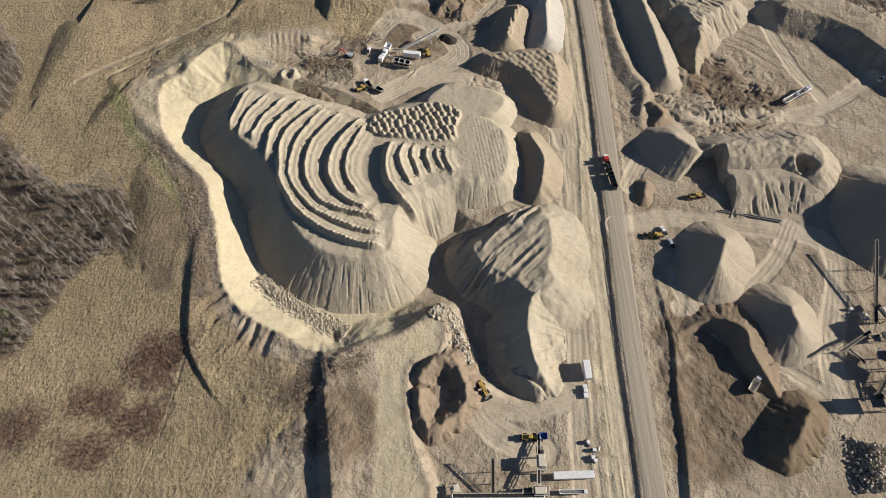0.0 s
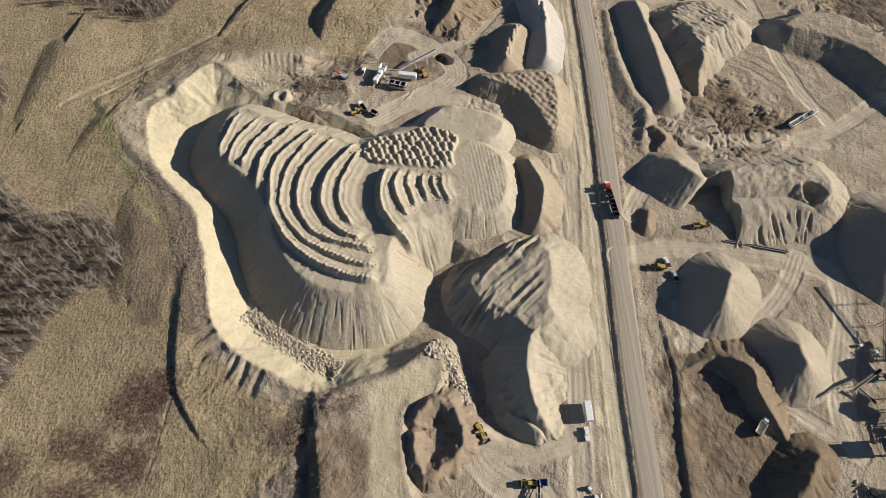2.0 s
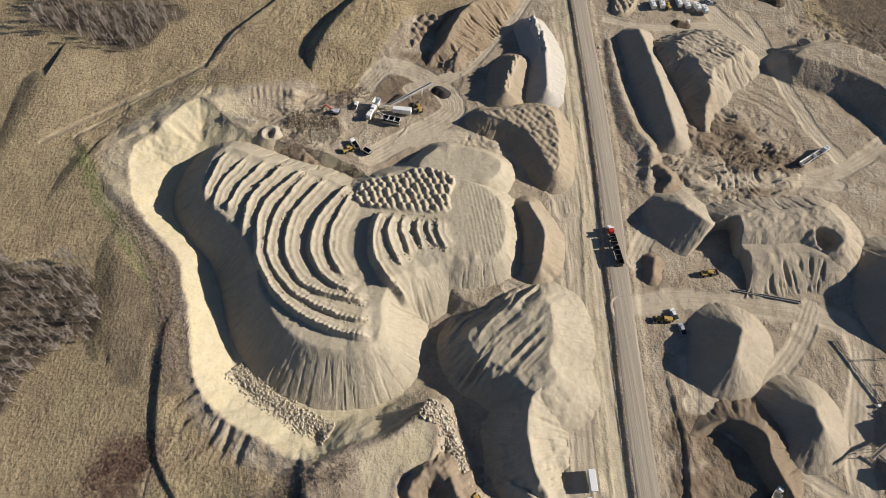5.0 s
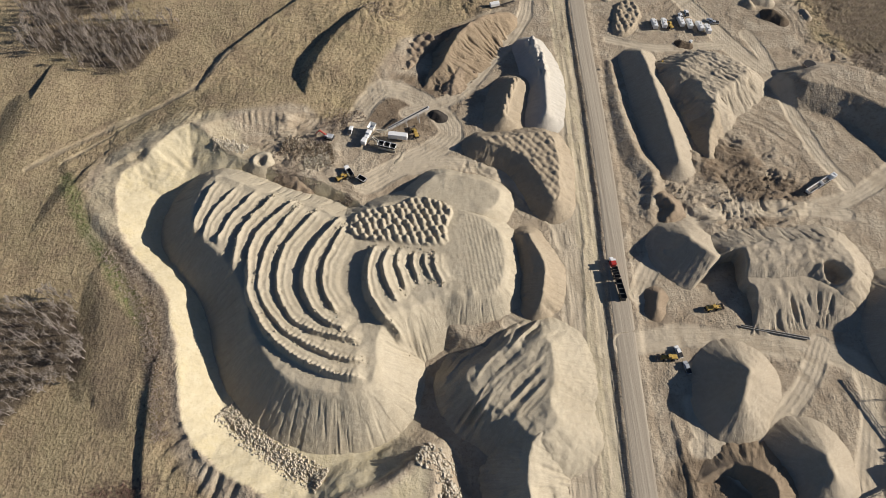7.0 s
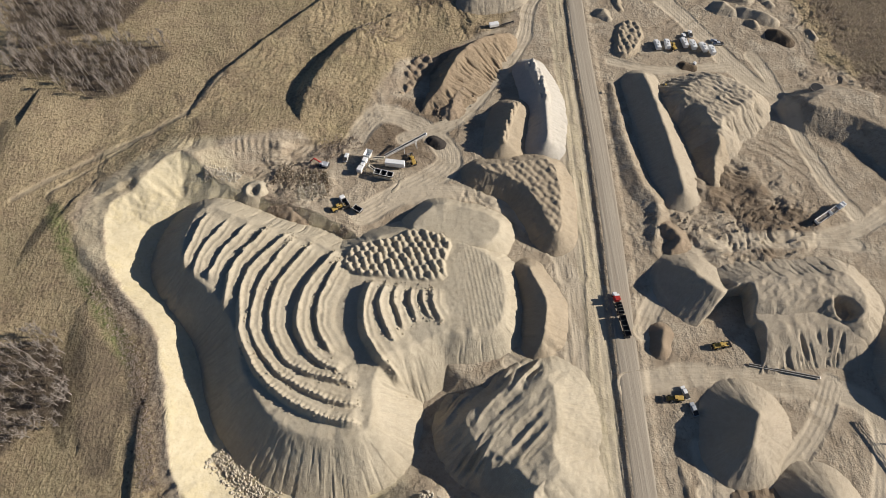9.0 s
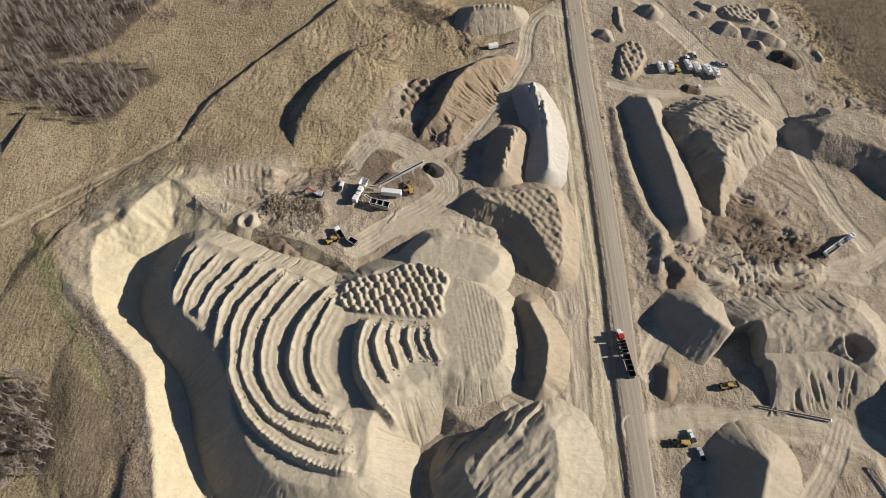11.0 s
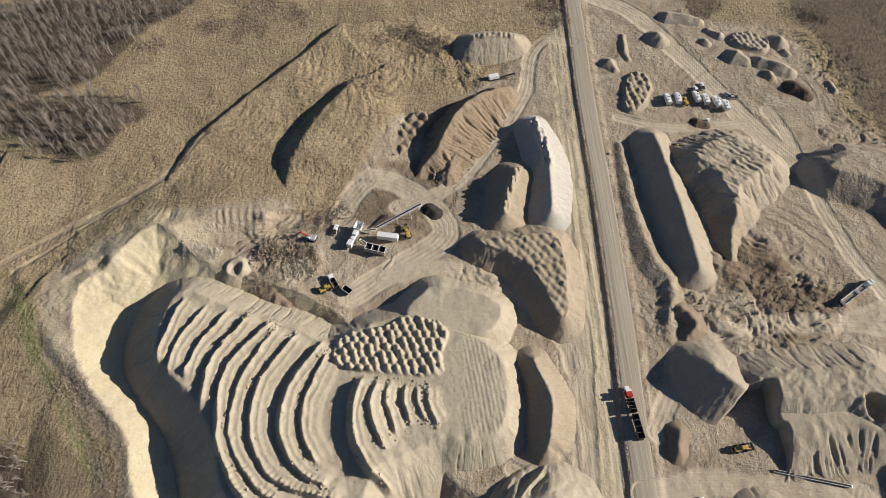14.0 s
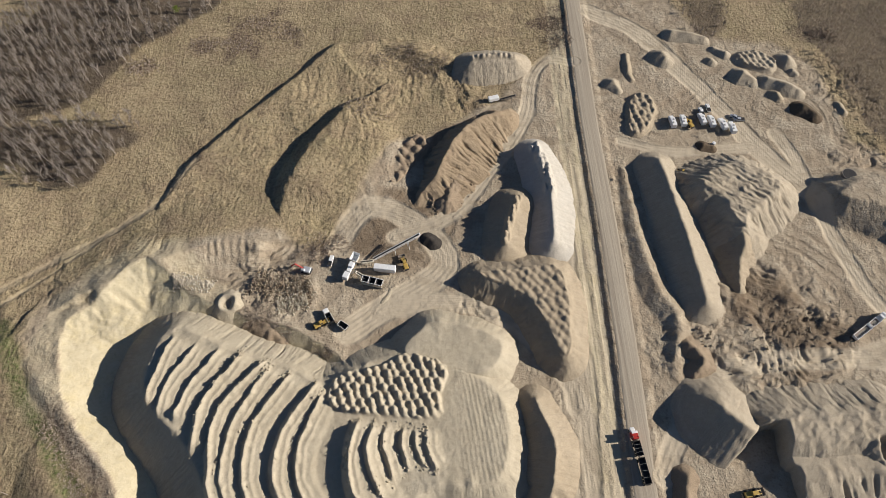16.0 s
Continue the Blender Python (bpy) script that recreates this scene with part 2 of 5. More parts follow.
ROUGH += [
    ((-57.1, 243.6), 12, 1.6),
    ((-29.5, 348.3), 16, 1.2),
    ((-9.4, 376.6), 26, 1.0),
    ((20.8, 361.7), 14, 1.4),
    ((212.5, 374.3), 22, 1.0),
    ((225.2, 357.4), 18, 1.2),
    ((223.0, 309.7), 22, 1.4),
    ((244.8, 301.0), 26, 1.4),
    ((-156.8, 239.4), 22, 0.7),
    ((-137.2, 254.6), 30, 0.8),
    ((-48.3, 273.2), 12, 1.3),
    ((-78.9, 80.7), 26, 0.6),
    ((112.2, 350.7), 10, 0.5),
    ((-19.7, 90.4), 16, 0.7),
    ((142.7, 85.5), 30, 0.3),
    ((20.3, 227.9), 14, 1.0),
    ((-33.0, 60.0), 9, 0.6),
    ((-33.0, 45.0), 10, 0.6),
    ((-31.0, 29.0), 10, 0.6),
]
TRACKS = [  # beaten ways: lines and half widths
    ([(50.4, 29.1), (55.1, 85.5), (60.4, 145.7), (65.2, 215.0)] + [(64.9, 194.5), (64.0, 232.9), (65.8, 278.0)], 3.6),
    ([(79.7, 145.7), (90.4, 147.2), (109.1, 149.4), (139.6, 145.7), (168.9, 139.6), (174.4, 125.0), (157.4, 80.7), (158.0, 62.3)], 5.0),
    ([(88.4, 168.1), (103.3, 191.7), (117.5, 206.6), (144.8, 211.9), (180.2, 213.1), (206.9, 223.0), (230.7, 239.4)], 4.0),
    ([(100.1, 104.5), (122.4, 107.1), (137.1, 116.6), (150.9, 130.7), (160.4, 145.7)], 4.0),
    ([(199.8, 225.6), (191.2, 249.9), (186.0, 280.4), (183.4, 314.2), (178.8, 332.5)], 4.0),
    ([(-39.3, 269.3), (-25.6, 289.0), (-4.5, 280.9), (9.9, 257.8), (-17.9, 236.5), (-31.1, 226.4)], 6.0),
]
TRACKS += [
    ([(51.6, 148.6), (41.2, 151.1), (32.1, 156.2)], 3.0),
    ([(60.2, 194.7), (57.6, 206.8), (42.0, 226.2), (26.2, 236.4), (6.9, 239.9), (-17.9, 236.5)], 4.5),
    ([(82.3, 384.3), (68.5, 386.6), (57.8, 371.7), (52.3, 343.5), (32.9, 311.0), (13.0, 284.9), (-13.1, 273.0)], 4.0),
    ([(50.3, 66.8), (32.2, 62.3), (14.6, 63.4), (20.8, 53.6), (37.4, 45.3)], 6.0),
    ([(-105.2, 85.5), (-108.0, 53.6), (-113.4, 29.1)], 0.5),
    ([(-180.2, 240.1), (-153.8, 264.5), (-134.1, 286.8)], 0.8),
]
TRACKS += [
    ([(95.9, 426.1), (122.4, 406.5), (149.8, 358.3), (169.0, 319.9), (182.2, 299.0)], 6.0),
    ([(99.5, 328.0), (126.6, 320.4), (164.3, 323.6)], 3.0),
    ([(101.2, 122.1), (106.5, 100.5), (139.9, 75.9), (158.0, 62.3)], 3.0),
    ([(107.0, 197.5), (135.9, 209.6), (168.4, 212.0), (194.2, 209.4)], 3.5),
]
TRACKS += [
    ([(-196.0, 236.0), (-169.7, 257.5), (-147.5, 273.0), (-126.2, 292.0), (-112.0, 317.5)], 1.6),
]
SLUMP = (-84.8, 99.3)
BENCH = smooth_line([(-40.6, 68.1), (-43.9, 79.6), (-30.8, 86.3), (-17.2, 91.2), (-4.5, 100.3), (1.4, 94.2), (-3.2, 79.6), (-13.3, 77.3), (-12.6, 52.9), (-4.8, 25.4), (-38.4, 19.9)], True, 3)
ROAD_LINE = np.array([(2 * ROAD[0][0] - ROAD[1][0], 2 * ROAD[0][1] - ROAD[1][1])] + ROAD + [(ROAD[-1][0] + 6 * (ROAD[-1][0] - ROAD[-2][0]), ROAD[-1][1] + 6 * (ROAD[-1][1] - ROAD[-2][1]))])


def wild(x, y):
    """1 on grassland, 0 on worked ground."""
    d, _ = signed(x, y, WORKED)
    return sstep(d + 4 * fbm(x, y, 14, 3), -3, 3)


def ground_z(x, y):
    w = wild(x, y)
    z = 1.6 * fbm(x, y, 90, 1) * w + 0.35 * fbm(x, y, 16, 2) * (0.4 + 0.6 * w)
    z = z + 0.2 * fbm(x, y, 3.0, 5, 3)
    for points, left, right, blunt in BERMS:
        up = ridge(x, y, points, left, right, blunt)
        if left < 0.15 and points[0][1] > 300:
            up = up + (0.45 * np.abs(np.sin(up * 4.0 / left * 0.12 + 2.5 * vnoise(x, y, 20, 9))) + 0.14 * np.sin(up * 1.45 / left + 3.5 * vnoise(x, y, 11, 10))) * (0.5 + 0.5 * vnoise(x, y, 22, 13))
        z = np.maximum(z, up + 0.25 * fbm(x, y, 5, 8))
    churn, edge = np.zeros(x.shape), fbm(x, y, 9, 44)
    for (cx, cy), r, amp in ROUGH:
        m = sstep(1.25 - np.hypot(x - cx, y - cy) / r + 0.3 * edge, 0, 0.5)
        churn = np.maximum(churn, m * amp)
    a = 0.9 + 0.7 * vnoise(x, y, 26, 43)
    u, v = x * np.cos(a) + y * np.sin(a), y * np.cos(a) - x * np.sin(a)
    z = z + churn * (0.55 * (1 - np.abs(fbm(u, v * 0.35, 4.0, 41, 4)) * 2.2) + 0.9 * fbm(x, y, 7, 42, 5) - 0.1)
    d, along = signed(x, y, BENCH)
    z = np.maximum(z, 3.0 - 0.8 * np.maximum(d, 0) + 0.2 * fbm(x, y, 6, 12))
    d, _ = signed(x, y, HIGH_BANK)
    z = np.maximum(z, 9.0 - 0.75 * np.maximum(d + fbm(x, y, 8, 15), 0) + 0.5 * fbm(x, y, 12, 4))
    d, along = signed(x, y, PIT)
    d = d + 0.8 * fbm(x, y, 7, 9)
    sx, sy = SLUMP
    slump = sstep(1.3 - np.hypot(x - sx, (y - sy) * 0.8) / 17, 0, 0.5) * sstep(14 - d, 0, 5) * sstep(d, 0, 1)
    z = z - 1.0 * slump * np.maximum(np.sin(along * 0.85 + 3.0 * vnoise(x, y, 9, 8)), 0) ** 0.6
    rim = 3.0 * sstep(-x, -20, 60) * np.exp(-np.maximum(d, 0) / 14)
    floor = -6.0 + 5.0 * sstep(x, -10, 45) + 5.0 * sstep(y, 205, 262)
    wall = 0.66 - 0.30 * sstep(y, 195, 225) * sstep(-x, 85, 105)
    flutes = 0.7 * sstep(y, 205, 230) * sstep(-x, 80, 100) * np.abs(vnoise(along, d * 0.12, 4.5, 19)) * sstep(-d, 0.5, 4)
    z = np.where(d < 0, np.maximum(floor + 0.12 * fbm(x, y, 3, 5), z + rim + wall * d - flutes), z + rim)
    comb = sstep(13 - np.hypot((x + 86) / 1.1, y - 261), 0, 4)
    z = z + comb * (0.2 + 0.2 * vnoise(x, y, 7, 20)) * np.sin((x + 0.12 * y) * 2.0 + 3.0 * vnoise(x, y, 10, 14))
    d, side, _, _ = near_line(x, y, ROAD_LINE)
    far = np.where(side > 0, 6.6, 8.5) + 0.4 * vnoise(x, y, 6, 4)
    z = z * sstep(d, 5.0, 9.0) + 0.6 * (1 - sstep(d, 5.2, far)) - np.where(side > 0, 0.25, 0.0) * np.exp(-((d - 7.0) / 1.0) ** 2)
    d, _, _, _ = near_line(x, y, np.array(TRACK))
    z = z * sstep(d, 3.5, 6) + 0.15 * (1 - sstep(d, 3.5, 6))
    return z


def near_tracks(x, y):
    t, rut = np.zeros(x.shape), np.zeros(x.shape)
    for line, half in TRACKS:
        d, side, _, _ = near_line(x, y, smooth_line(line, False, 4))
        m = sstep(half - d + 1.2 * fbm(x, y, 10, 77), -1.0, 1.0)
        t = np.maximum(t, m)
        rut = np.where(m > 0.1, np.sin(d * side * 2.9) * m, rut)
    return t, rut


def sheet(name, xs, ys, z, material, keep=None):
    """One mesh over a grid of lines xs, ys with the heights z (rows along y)."""
    nx, ny = len(xs), len(ys)
    gx, gy = np.meshgrid(xs, ys)
    co = np.stack([gx, gy, z], -1).reshape(-1, 3)
    i = (np.arange(ny - 1)[:, None] * nx + np.arange(nx - 1)[None, :]).ravel()
    f = np.stack([i, i + 1, i + nx + 1, i + nx], -1)
    if keep is not None:
        k = keep.ravel()
        f = f[k[f].any(1)]
        used = np.unique(f)
        back = np.zeros(len(co), int)
        back[used] = np.arange(len(used))
        co, f = co[used], back[f]
    else:
        used = np.arange(len(co))
    me = bpy.data.meshes.new(name)
    me.vertices.add(len(co))
    me.vertices.foreach_set("co", co.astype(np.float32).ravel())
    me.loops.add(f.size)
    me.loops.foreach_set("vertex_index", f.astype(np.int32).ravel())
    me.polygons.add(len(f))
    me.polygons.foreach_set("loop_start", (np.arange(len(f)) * 4).astype(np.int32))
    me.polygons.foreach_set("use_smooth", np.ones(len(f), bool))
    me.update(calc_edges=True)
    me.materials.append(material)
    return new(name, me), used


def mask(ob, name, values):
    at = ob.data.attributes.new(name, "FLOAT", "POINT")
    at.data.foreach_set("value", np.asarray(values, np.float32).ravel())


def earth_material():
    m, nt, b = nodes_of("dry grass and worked earth")
    v = position(nt)

    def attr(n):
        a = nt.nodes.new("ShaderNodeAttribute")
        a.attribute_name = n
        return a.outputs["Fac"]
    big, mid, fine = noise_node(nt, v, 0.03, 5, 0.6), noise_node(nt, v, 0.22, 6, 0.7), noise_node(nt, v, 0.75, 4, 0.65)
    patch = noise_node(nt, v, 0.075, 6, 0.7)
    streak = noise_node(nt, position(nt, (1.0, 0.45, 1), 28), 0.7, 4, 0.65)
    grass = mixed(nt, remap(nt, big, 0.38, 0.62), (0.385, 0.302, 0.182), (0.285, 0.232, 0.134))
    grass = mixed(nt, remap(nt, patch, 0.46, 0.64, 0, 0.8), grass, (0.25, 0.187, 0.122))
    grass = mixed(nt, remap(nt, patch, 0.46, 0.30, 0, 0.6), grass, (0.42, 0.345, 0.21))
    grass = mixed(nt, remap(nt, streak, 0.46, 0.68, 0, 0.5), grass, (0.45, 0.365, 0.23))
    # shadows of the grass tufts, painted as dark specks
    grass = mixed(nt, remap(nt, fine, 0.50, 0.66, 0, 0.75), grass, (0.12, 0.09, 0.055))
    soil = mixed(nt, remap(nt, mid, 0.35, 0.65), (0.385, 0.315, 0.225), (0.32, 0.26, 0.185))
    soil = mixed(nt, remap(nt, patch, 0.42, 0.62, 0, 0.7), soil, (0.46, 0.395, 0.295))
    soil = mixed(nt, remap(nt, big, 0.52, 0.66, 0, 0.6), soil, (0.31, 0.24, 0.165))
    soil = mixed(nt, remap(nt, fine, 0.52, 0.68, 0, 0.55), soil, (0.19, 0.145, 0.10))
    grain = noise_node(nt, v, 3.1, 4, 0.8)
    soil = mixed(nt, remap(nt, grain, 0.52, 0.68, 0, 0.45), soil, (0.53, 0.455, 0.34))
    soil = mixed(nt, mult(nt, attr("damp"), remap(nt, mid, 0.3, 0.7, 0.6, 1.0)), soil, (0.165, 0.12, 0.078))
    soil = mixed(nt, mult(nt, attr("track"), remap(nt, mid, 0.25, 0.7, 0.6, 0.95)), soil, (0.55, 0.475, 0.36))
    ways = mult(nt, swirls(nt, 0.016, 85, 3.0), swirls(nt, 0.023, 60, 41.0), "MAXIMUM")
    soil = mixed(nt, mult(nt, ways, 0.5), soil, (0.22, 0.17, 0.115))
    grass = mixed(nt, mult(nt, ways, 0.12), grass, (0.20, 0.155, 0.095))
    cut = mixed(nt, remap(nt, mid, 0.35, 0.7), (0.57, 0.50, 0.345), (0.49, 0.42, 0.275))
    cut = mixed(nt, remap(nt, patch, 0.5, 0.66, 0, 0.5), cut, (0.55, 0.46, 0.26))
    cut = mixed(nt, remap(nt, fine, 0.5, 0.75, 0, 0.4), cut, (0.32, 0.26, 0.165))
    c = mixed(nt, attr("grass"), soil, grass)
    c = mixed(nt, mult(nt, attr("track"), remap(nt, mid, 0.3, 0.7, 0.2, 0.6)), c, (0.47, 0.395, 0.28))
    c = mixed(nt, attr("cut"), c, cut)
    c = mixed(nt, mult(nt, attr("scrub"), remap(nt, fine, 0.40, 0.58, 0.2, 0.95)), c, (0.12, 0.086, 0.064))
    c = mixed(nt, mult(nt, attr("green"), remap(nt, fine, 0.35, 0.65, 0.2, 0.9)), c, (0.13, 0.155, 0.055))
    # dark brown litter, with shade below the bare trees painted into it
    c = mixed(nt, mult(nt, attr("litter_shade"), remap(nt, mid, 0.3, 0.7, 0.95, 0.7)), c, (0.085, 0.067, 0.053))
    nt.links.new(c, b.inputs["Base Color"])
    blades = mult(nt, mult(nt, fine, 0.8), mult(nt, streak, 0.6), "ADD")
    bare = mult(nt, mult(nt, ways, -0.3), mult(nt, mult(nt, fine, remap(nt, patch, 0.44, 0.64, 0.2, 0.75)), mult(nt, patch, 0.8), "ADD"), "ADD")
    g = attr("grass")
    relief = mult(nt, mult(nt, blades, g), mult(nt, bare, mult(nt, 1.0, g, "SUBTRACT")), "ADD")
    relief = mult(nt, relief, mult(nt, 1.0, mult(nt, attr("cut"), 0.7), "SUBTRACT"))
    relief = mult(nt, mult(nt, relief, mult(nt, mid, 0.5), "ADD"), mult(nt, 1.0, mult(nt, attr("track"), 0.75), "SUBTRACT"))
    bumped(nt, b, relief, 0.85, 1.0)
    return m


EARTH = earth_material()


def grown(lo, hi, step, far):
    core = np.arange(lo, hi + step, step)
    out, s = [], step
    p = 0.0
    while p < far:
        s *= 1.22
        p += s
        out.append(p)
    out = np.array(out)
    return np.concatenate([lo - out[::-1], core, core[-1] + out])


gxs, gys = grown(-268, 282, 0.73, 2600), grown(18, 442, 0.73, 2600)
GX, GY = np.meshgrid(gxs, gys)
GZ = ground_z(GX, GY)
TR, RUT = near_tracks(GX, GY)
GZ = GZ + 0.03 * RUT + 0.28 * np.maximum(4 * TR * (1 - TR), 0) * (0.6 + 0.6 * vnoise(GX, GY, 7, 78)) * (1 - sstep(np.abs(GZ), 0.8, 2.0))
ground, _ = sheet("ground", gxs, gys, GZ, EARTH)
tagged(ground, "dry grassland and bare worked earth of a gravel pit", "ground", kind="structure")
W = wild(GX, GY)
d_pit, _ = signed(GX, GY, PIT)
mask(ground, "grass", W)
mask(ground, "cut", np.clip(sstep(-d_pit + 2 * fbm(GX, GY, 5, 33), 0, 0.9) * sstep(-GX, 0, 25), 0, 1))
d_road, west, along, _ = near_line(GX, GY, ROAD_LINE)
corridor = sstep(d_road, 6.5, 8.0) * sstep(30.0 - d_road + 2 * fbm(GX, GY, 12, 79), 0, 2) * (west > 0) * sstep(1.2 - np.abs(GZ), 0, 0.5) * sstep(330 - GY, 0, 30)
lanes = sstep(vnoise(d_road * 1.0, along * 0.012, 1.7, 80) + 0.5 * vnoise(d_road, along * 0.03, 0.9, 81), -0.4, 0.5)
TR = np.maximum(TR, corridor * (0.25 + 0.6 * lanes))
mask(ground, "track", TR * (0.85 + 0.1 * RUT))
SCRUB = [(-137.2, 64.5), (-117.3, 78.3), (-118.6, 56.8), (-134.7, 45.3), (-162.8, 52.6), (-114.4, 85.5), (-49.9, 66.8), (-33.0, 80.7)] + [(-103.2, 400.5), (-122.1, 400.6), (-77.2, 408.5), (-96.2, 418.2), (-154.0, 382.4), (226.1, 405.5), (73.3, 416.5), (75.0, 402.4)]
d_bench, _ = signed(GX, GY, BENCH)
ground.data.attributes["cut"].data.foreach_get("value", cutv := np.zeros(GX.size, np.float32))
cutv = np.maximum(cutv.reshape(GX.shape), 0.75 * sstep(-d_bench + 3 * fbm(GX, GY, 8, 35), 0, 4) * sstep(GX + 2 * fbm(GX, GY, 6, 39), -27, -23))
verge = sstep(d_road, 7.0, 8.5) * sstep(17.5 - d_road + 1.5 * fbm(GX, GY, 8, 37), 0, 2) * (west > 0) * sstep(2.5 - np.abs(GZ), 0, 1)
cutv = np.maximum(cutv, verge * (0.45 + 0.35 * vnoise(GX * 3, GY * 0.25, 3.0, 38)))
cutv = np.maximum(cutv, 0.45 * sstep(14 - np.abs(d_pit - 5) + 9 * fbm(GX, GY, 10, 36), 4, 10) * sstep(GY, 185, 205) * sstep(-GX, 75, 95))
ground.data.attributes["cut"].data.foreach_set("value", cutv.ravel())
DAMP = [(112.0, 64.0), (121.0, 58.0), (108.0, 94.0), (103.0, 48.0), (102.6, 71.3), (113.8, 80.7), (100.9, 53.6), (-35.5, 53.6)] + [(-19.1, 273.1), (145.1, 235.9), (158.0, 222.4), (-7.5, 280.9)] + [(2.4, 281.9), (13.9, 325.3)]
damp = 0
for k, (px, py) in enumerate(DAMP):
    damp = np.maximum(damp, sstep(1 - np.hypot(GX - px, GY - py) / 20 + 0.6 * fbm(GX, GY, 9, 90 + k), 0, 0.5))
mask(ground, "damp", damp)
s = 0
for k, (px, py) in enumerate(SCRUB):
    s = np.maximum(s, sstep(1 - np.hypot((GX - px) / 1.5, GY - py) / (8 + 3 * (k % 3)) + 0.9 * fbm(GX, GY, 7, 50 + k), 0, 0.7))
WOODS = []
WOODS.append(smooth_line([(-250.9, 223.0), (-219.3, 201.7), (-199.6, 181.8), (-182.2, 166.5), (-165.9, 170.8), (-148.4, 166.5), (-139.1, 145.7), (-137.8, 130.7), (-155.2, 125.5), (-162.7, 105.8), (-169.3, 86.7), (-178.1, 75.9), (-186.2, 62.3)], True, 3))
WOODS.append(smooth_line([(-275.7, 284.6), (-242.8, 270.4), (-229.1, 252.3), (-224.0, 235.2), (-223.5, 213.1), (-241.6, 199.8)], True, 3))
WOODS.append(smooth_line([(-257.3, 405.6), (-241.6, 414.8), (-227.9, 431.6), (-216.4, 470.8), (-98.3, 498.6), (-117.3, 438.1), (-135.9, 414.7), (-153.9, 397.8), (-162.2, 384.6), (-168.9, 363.8), (-181.2, 350.0), (-199.7, 344.5), (-231.3, 337.3)], True, 3))
WOODS.append(smooth_line([(-231.3, 337.3), (-199.7, 344.5), (-179.9, 345.4), (-149.6, 345.1), (-141.9, 330.8), (-154.1, 318.4), (-162.2, 303.2), (-185.6, 300.9), (-206.1, 313.9), (-223.8, 317.5)], True, 3))
WOODS.append(smooth_line([(237.8, 472.6), (338.1, 471.8), (280.3, 308.0), (242.5, 298.2), (229.3, 321.0), (224.5, 355.4), (220.0, 387.3), (214.5, 415.2)], True, 3))
WOODS.append(smooth_line([(154.6, 484.8), (182.1, 478.8), (176.6, 415.5), (156.9, 401.5), (149.1, 425.6)], True, 3))
# where the floor is darkened: litter plus painted shade under the trees
floor_dark = 0
for p in WOODS:
    dw, _ = signed(GX, GY, p)
    floor_dark = np.maximum(floor_dark, sstep(-dw + 5 * fbm(GX, GY, 9, 66), 0.5, 6) * (0.8 if p is WOODS[4] or p is WOODS[5] else 1.0))
swale, _ = signed(GX, GY, smooth_line([(-143.3, 162.9), (-137.9, 172.0), (-121.7, 152.7), (-115.5, 141.4), (-118.2, 130.7), (-117.3, 112.9), (-126.0, 112.4), (-133.3, 125.5)], True, 3))
floor_dark = np.maximum(floor_dark, 0.75 * sstep(-swale + 4 * fbm(GX, GY, 10, 67), -2, 3))
brush = sstep(d_pit, 0.5, 2.0) * sstep(11 - d_pit + 5 * fbm(GX, GY, 8, 68), 0, 4) * sstep(-GX, 90, 100) * sstep(205 - GY, 0, 12)
s = np.maximum(s * W, 0.75 * brush)
mask(ground, "scrub", s)
mask(ground, "litter_shade", floor_dark)
d_green, _, _, _ = near_line(GX, GY, np.array([(-175.9, 231.1), (-155.7, 199.8), (-135.9, 176.6), (-120.3, 155.1)]))
mask(ground, "green", sstep(-d_green + 2 * fbm(GX, GY, 8, 61), -5, -1))


def road_material(name, pale, dark, turn):
    m, nt, b = nodes_of(name)
    lanes = noise_node(nt, position(nt, (1, 0.012, 1), turn), 0.9, 5, 0.65)
    v = position(nt)
    big, fine = noise_node(nt, v, 0.05, 5, 0.6), noise_node(nt, v, 2.2, 5, 0.7)
    c = mixed(nt, remap(nt, lanes, 0.36, 0.64), dark, pale)
    c = mixed(nt, remap(nt, big, 0.35, 0.7, 0, 0.5), c, tuple(0.5 * (p + d) for p, d in zip(pale, dark)))
    c = mixed(nt, remap(nt, fine, 0.5, 0.8, 0, 0.35), c, tuple(k * 0.65 for k in dark))
    nt.links.new(c, b.inputs["Base Color"])
    bumped(nt, b, mult(nt, lanes, mult(nt, fine, 0.3), "ADD"), 0.35, 0.4)
    return m


heading = math.degrees(math.atan2(ROAD[-1][0] - ROAD[0][0], ROAD[-1][1] - ROAD[0][1]))


def strip(name, line, half, lift, material, label, crown=0.12):
    """A carriageway along a line, 24 lanes of vertices wide, with a crown and ragged edges."""
    p = smooth_line(line, False, 40)
    verts, faces, n = [], [], 12
    for i, q in enumerate(p):
        t = p[min(i + 1, len(p) - 1)] - p[max(i - 1, 0)]
        t = t / np.hypot(t[0], t[1])
        for k in range(n + 1):
            u = 2 * k / n - 1
            wob = 0.5 * noise.noise((q[0] * 0.15, q[1] * 0.15, 3.0 * np.sign(u))) if k in (0, n) else 0
            s = u * (half + wob)
            verts.append((q[0] + t[1] * s, q[1] - t[0] * s, lift + crown * (1 - u * u) - (0.35 if k in (0, n) else 0)))
    for i in range(len(p) - 1):
        for k in range(n):
            a = i * (n + 1) + k
            faces.append((a, a + 1, a + n + 2, a + n + 1))
    me = bpy.data.meshes.new(name)
    me.from_pydata(verts, [], faces)
    me.polygons.foreach_set("use_smooth", np.ones(len(faces), bool))
    me.materials.append(material)
    return tagged(new(name, me), label, "road", kind="structure")


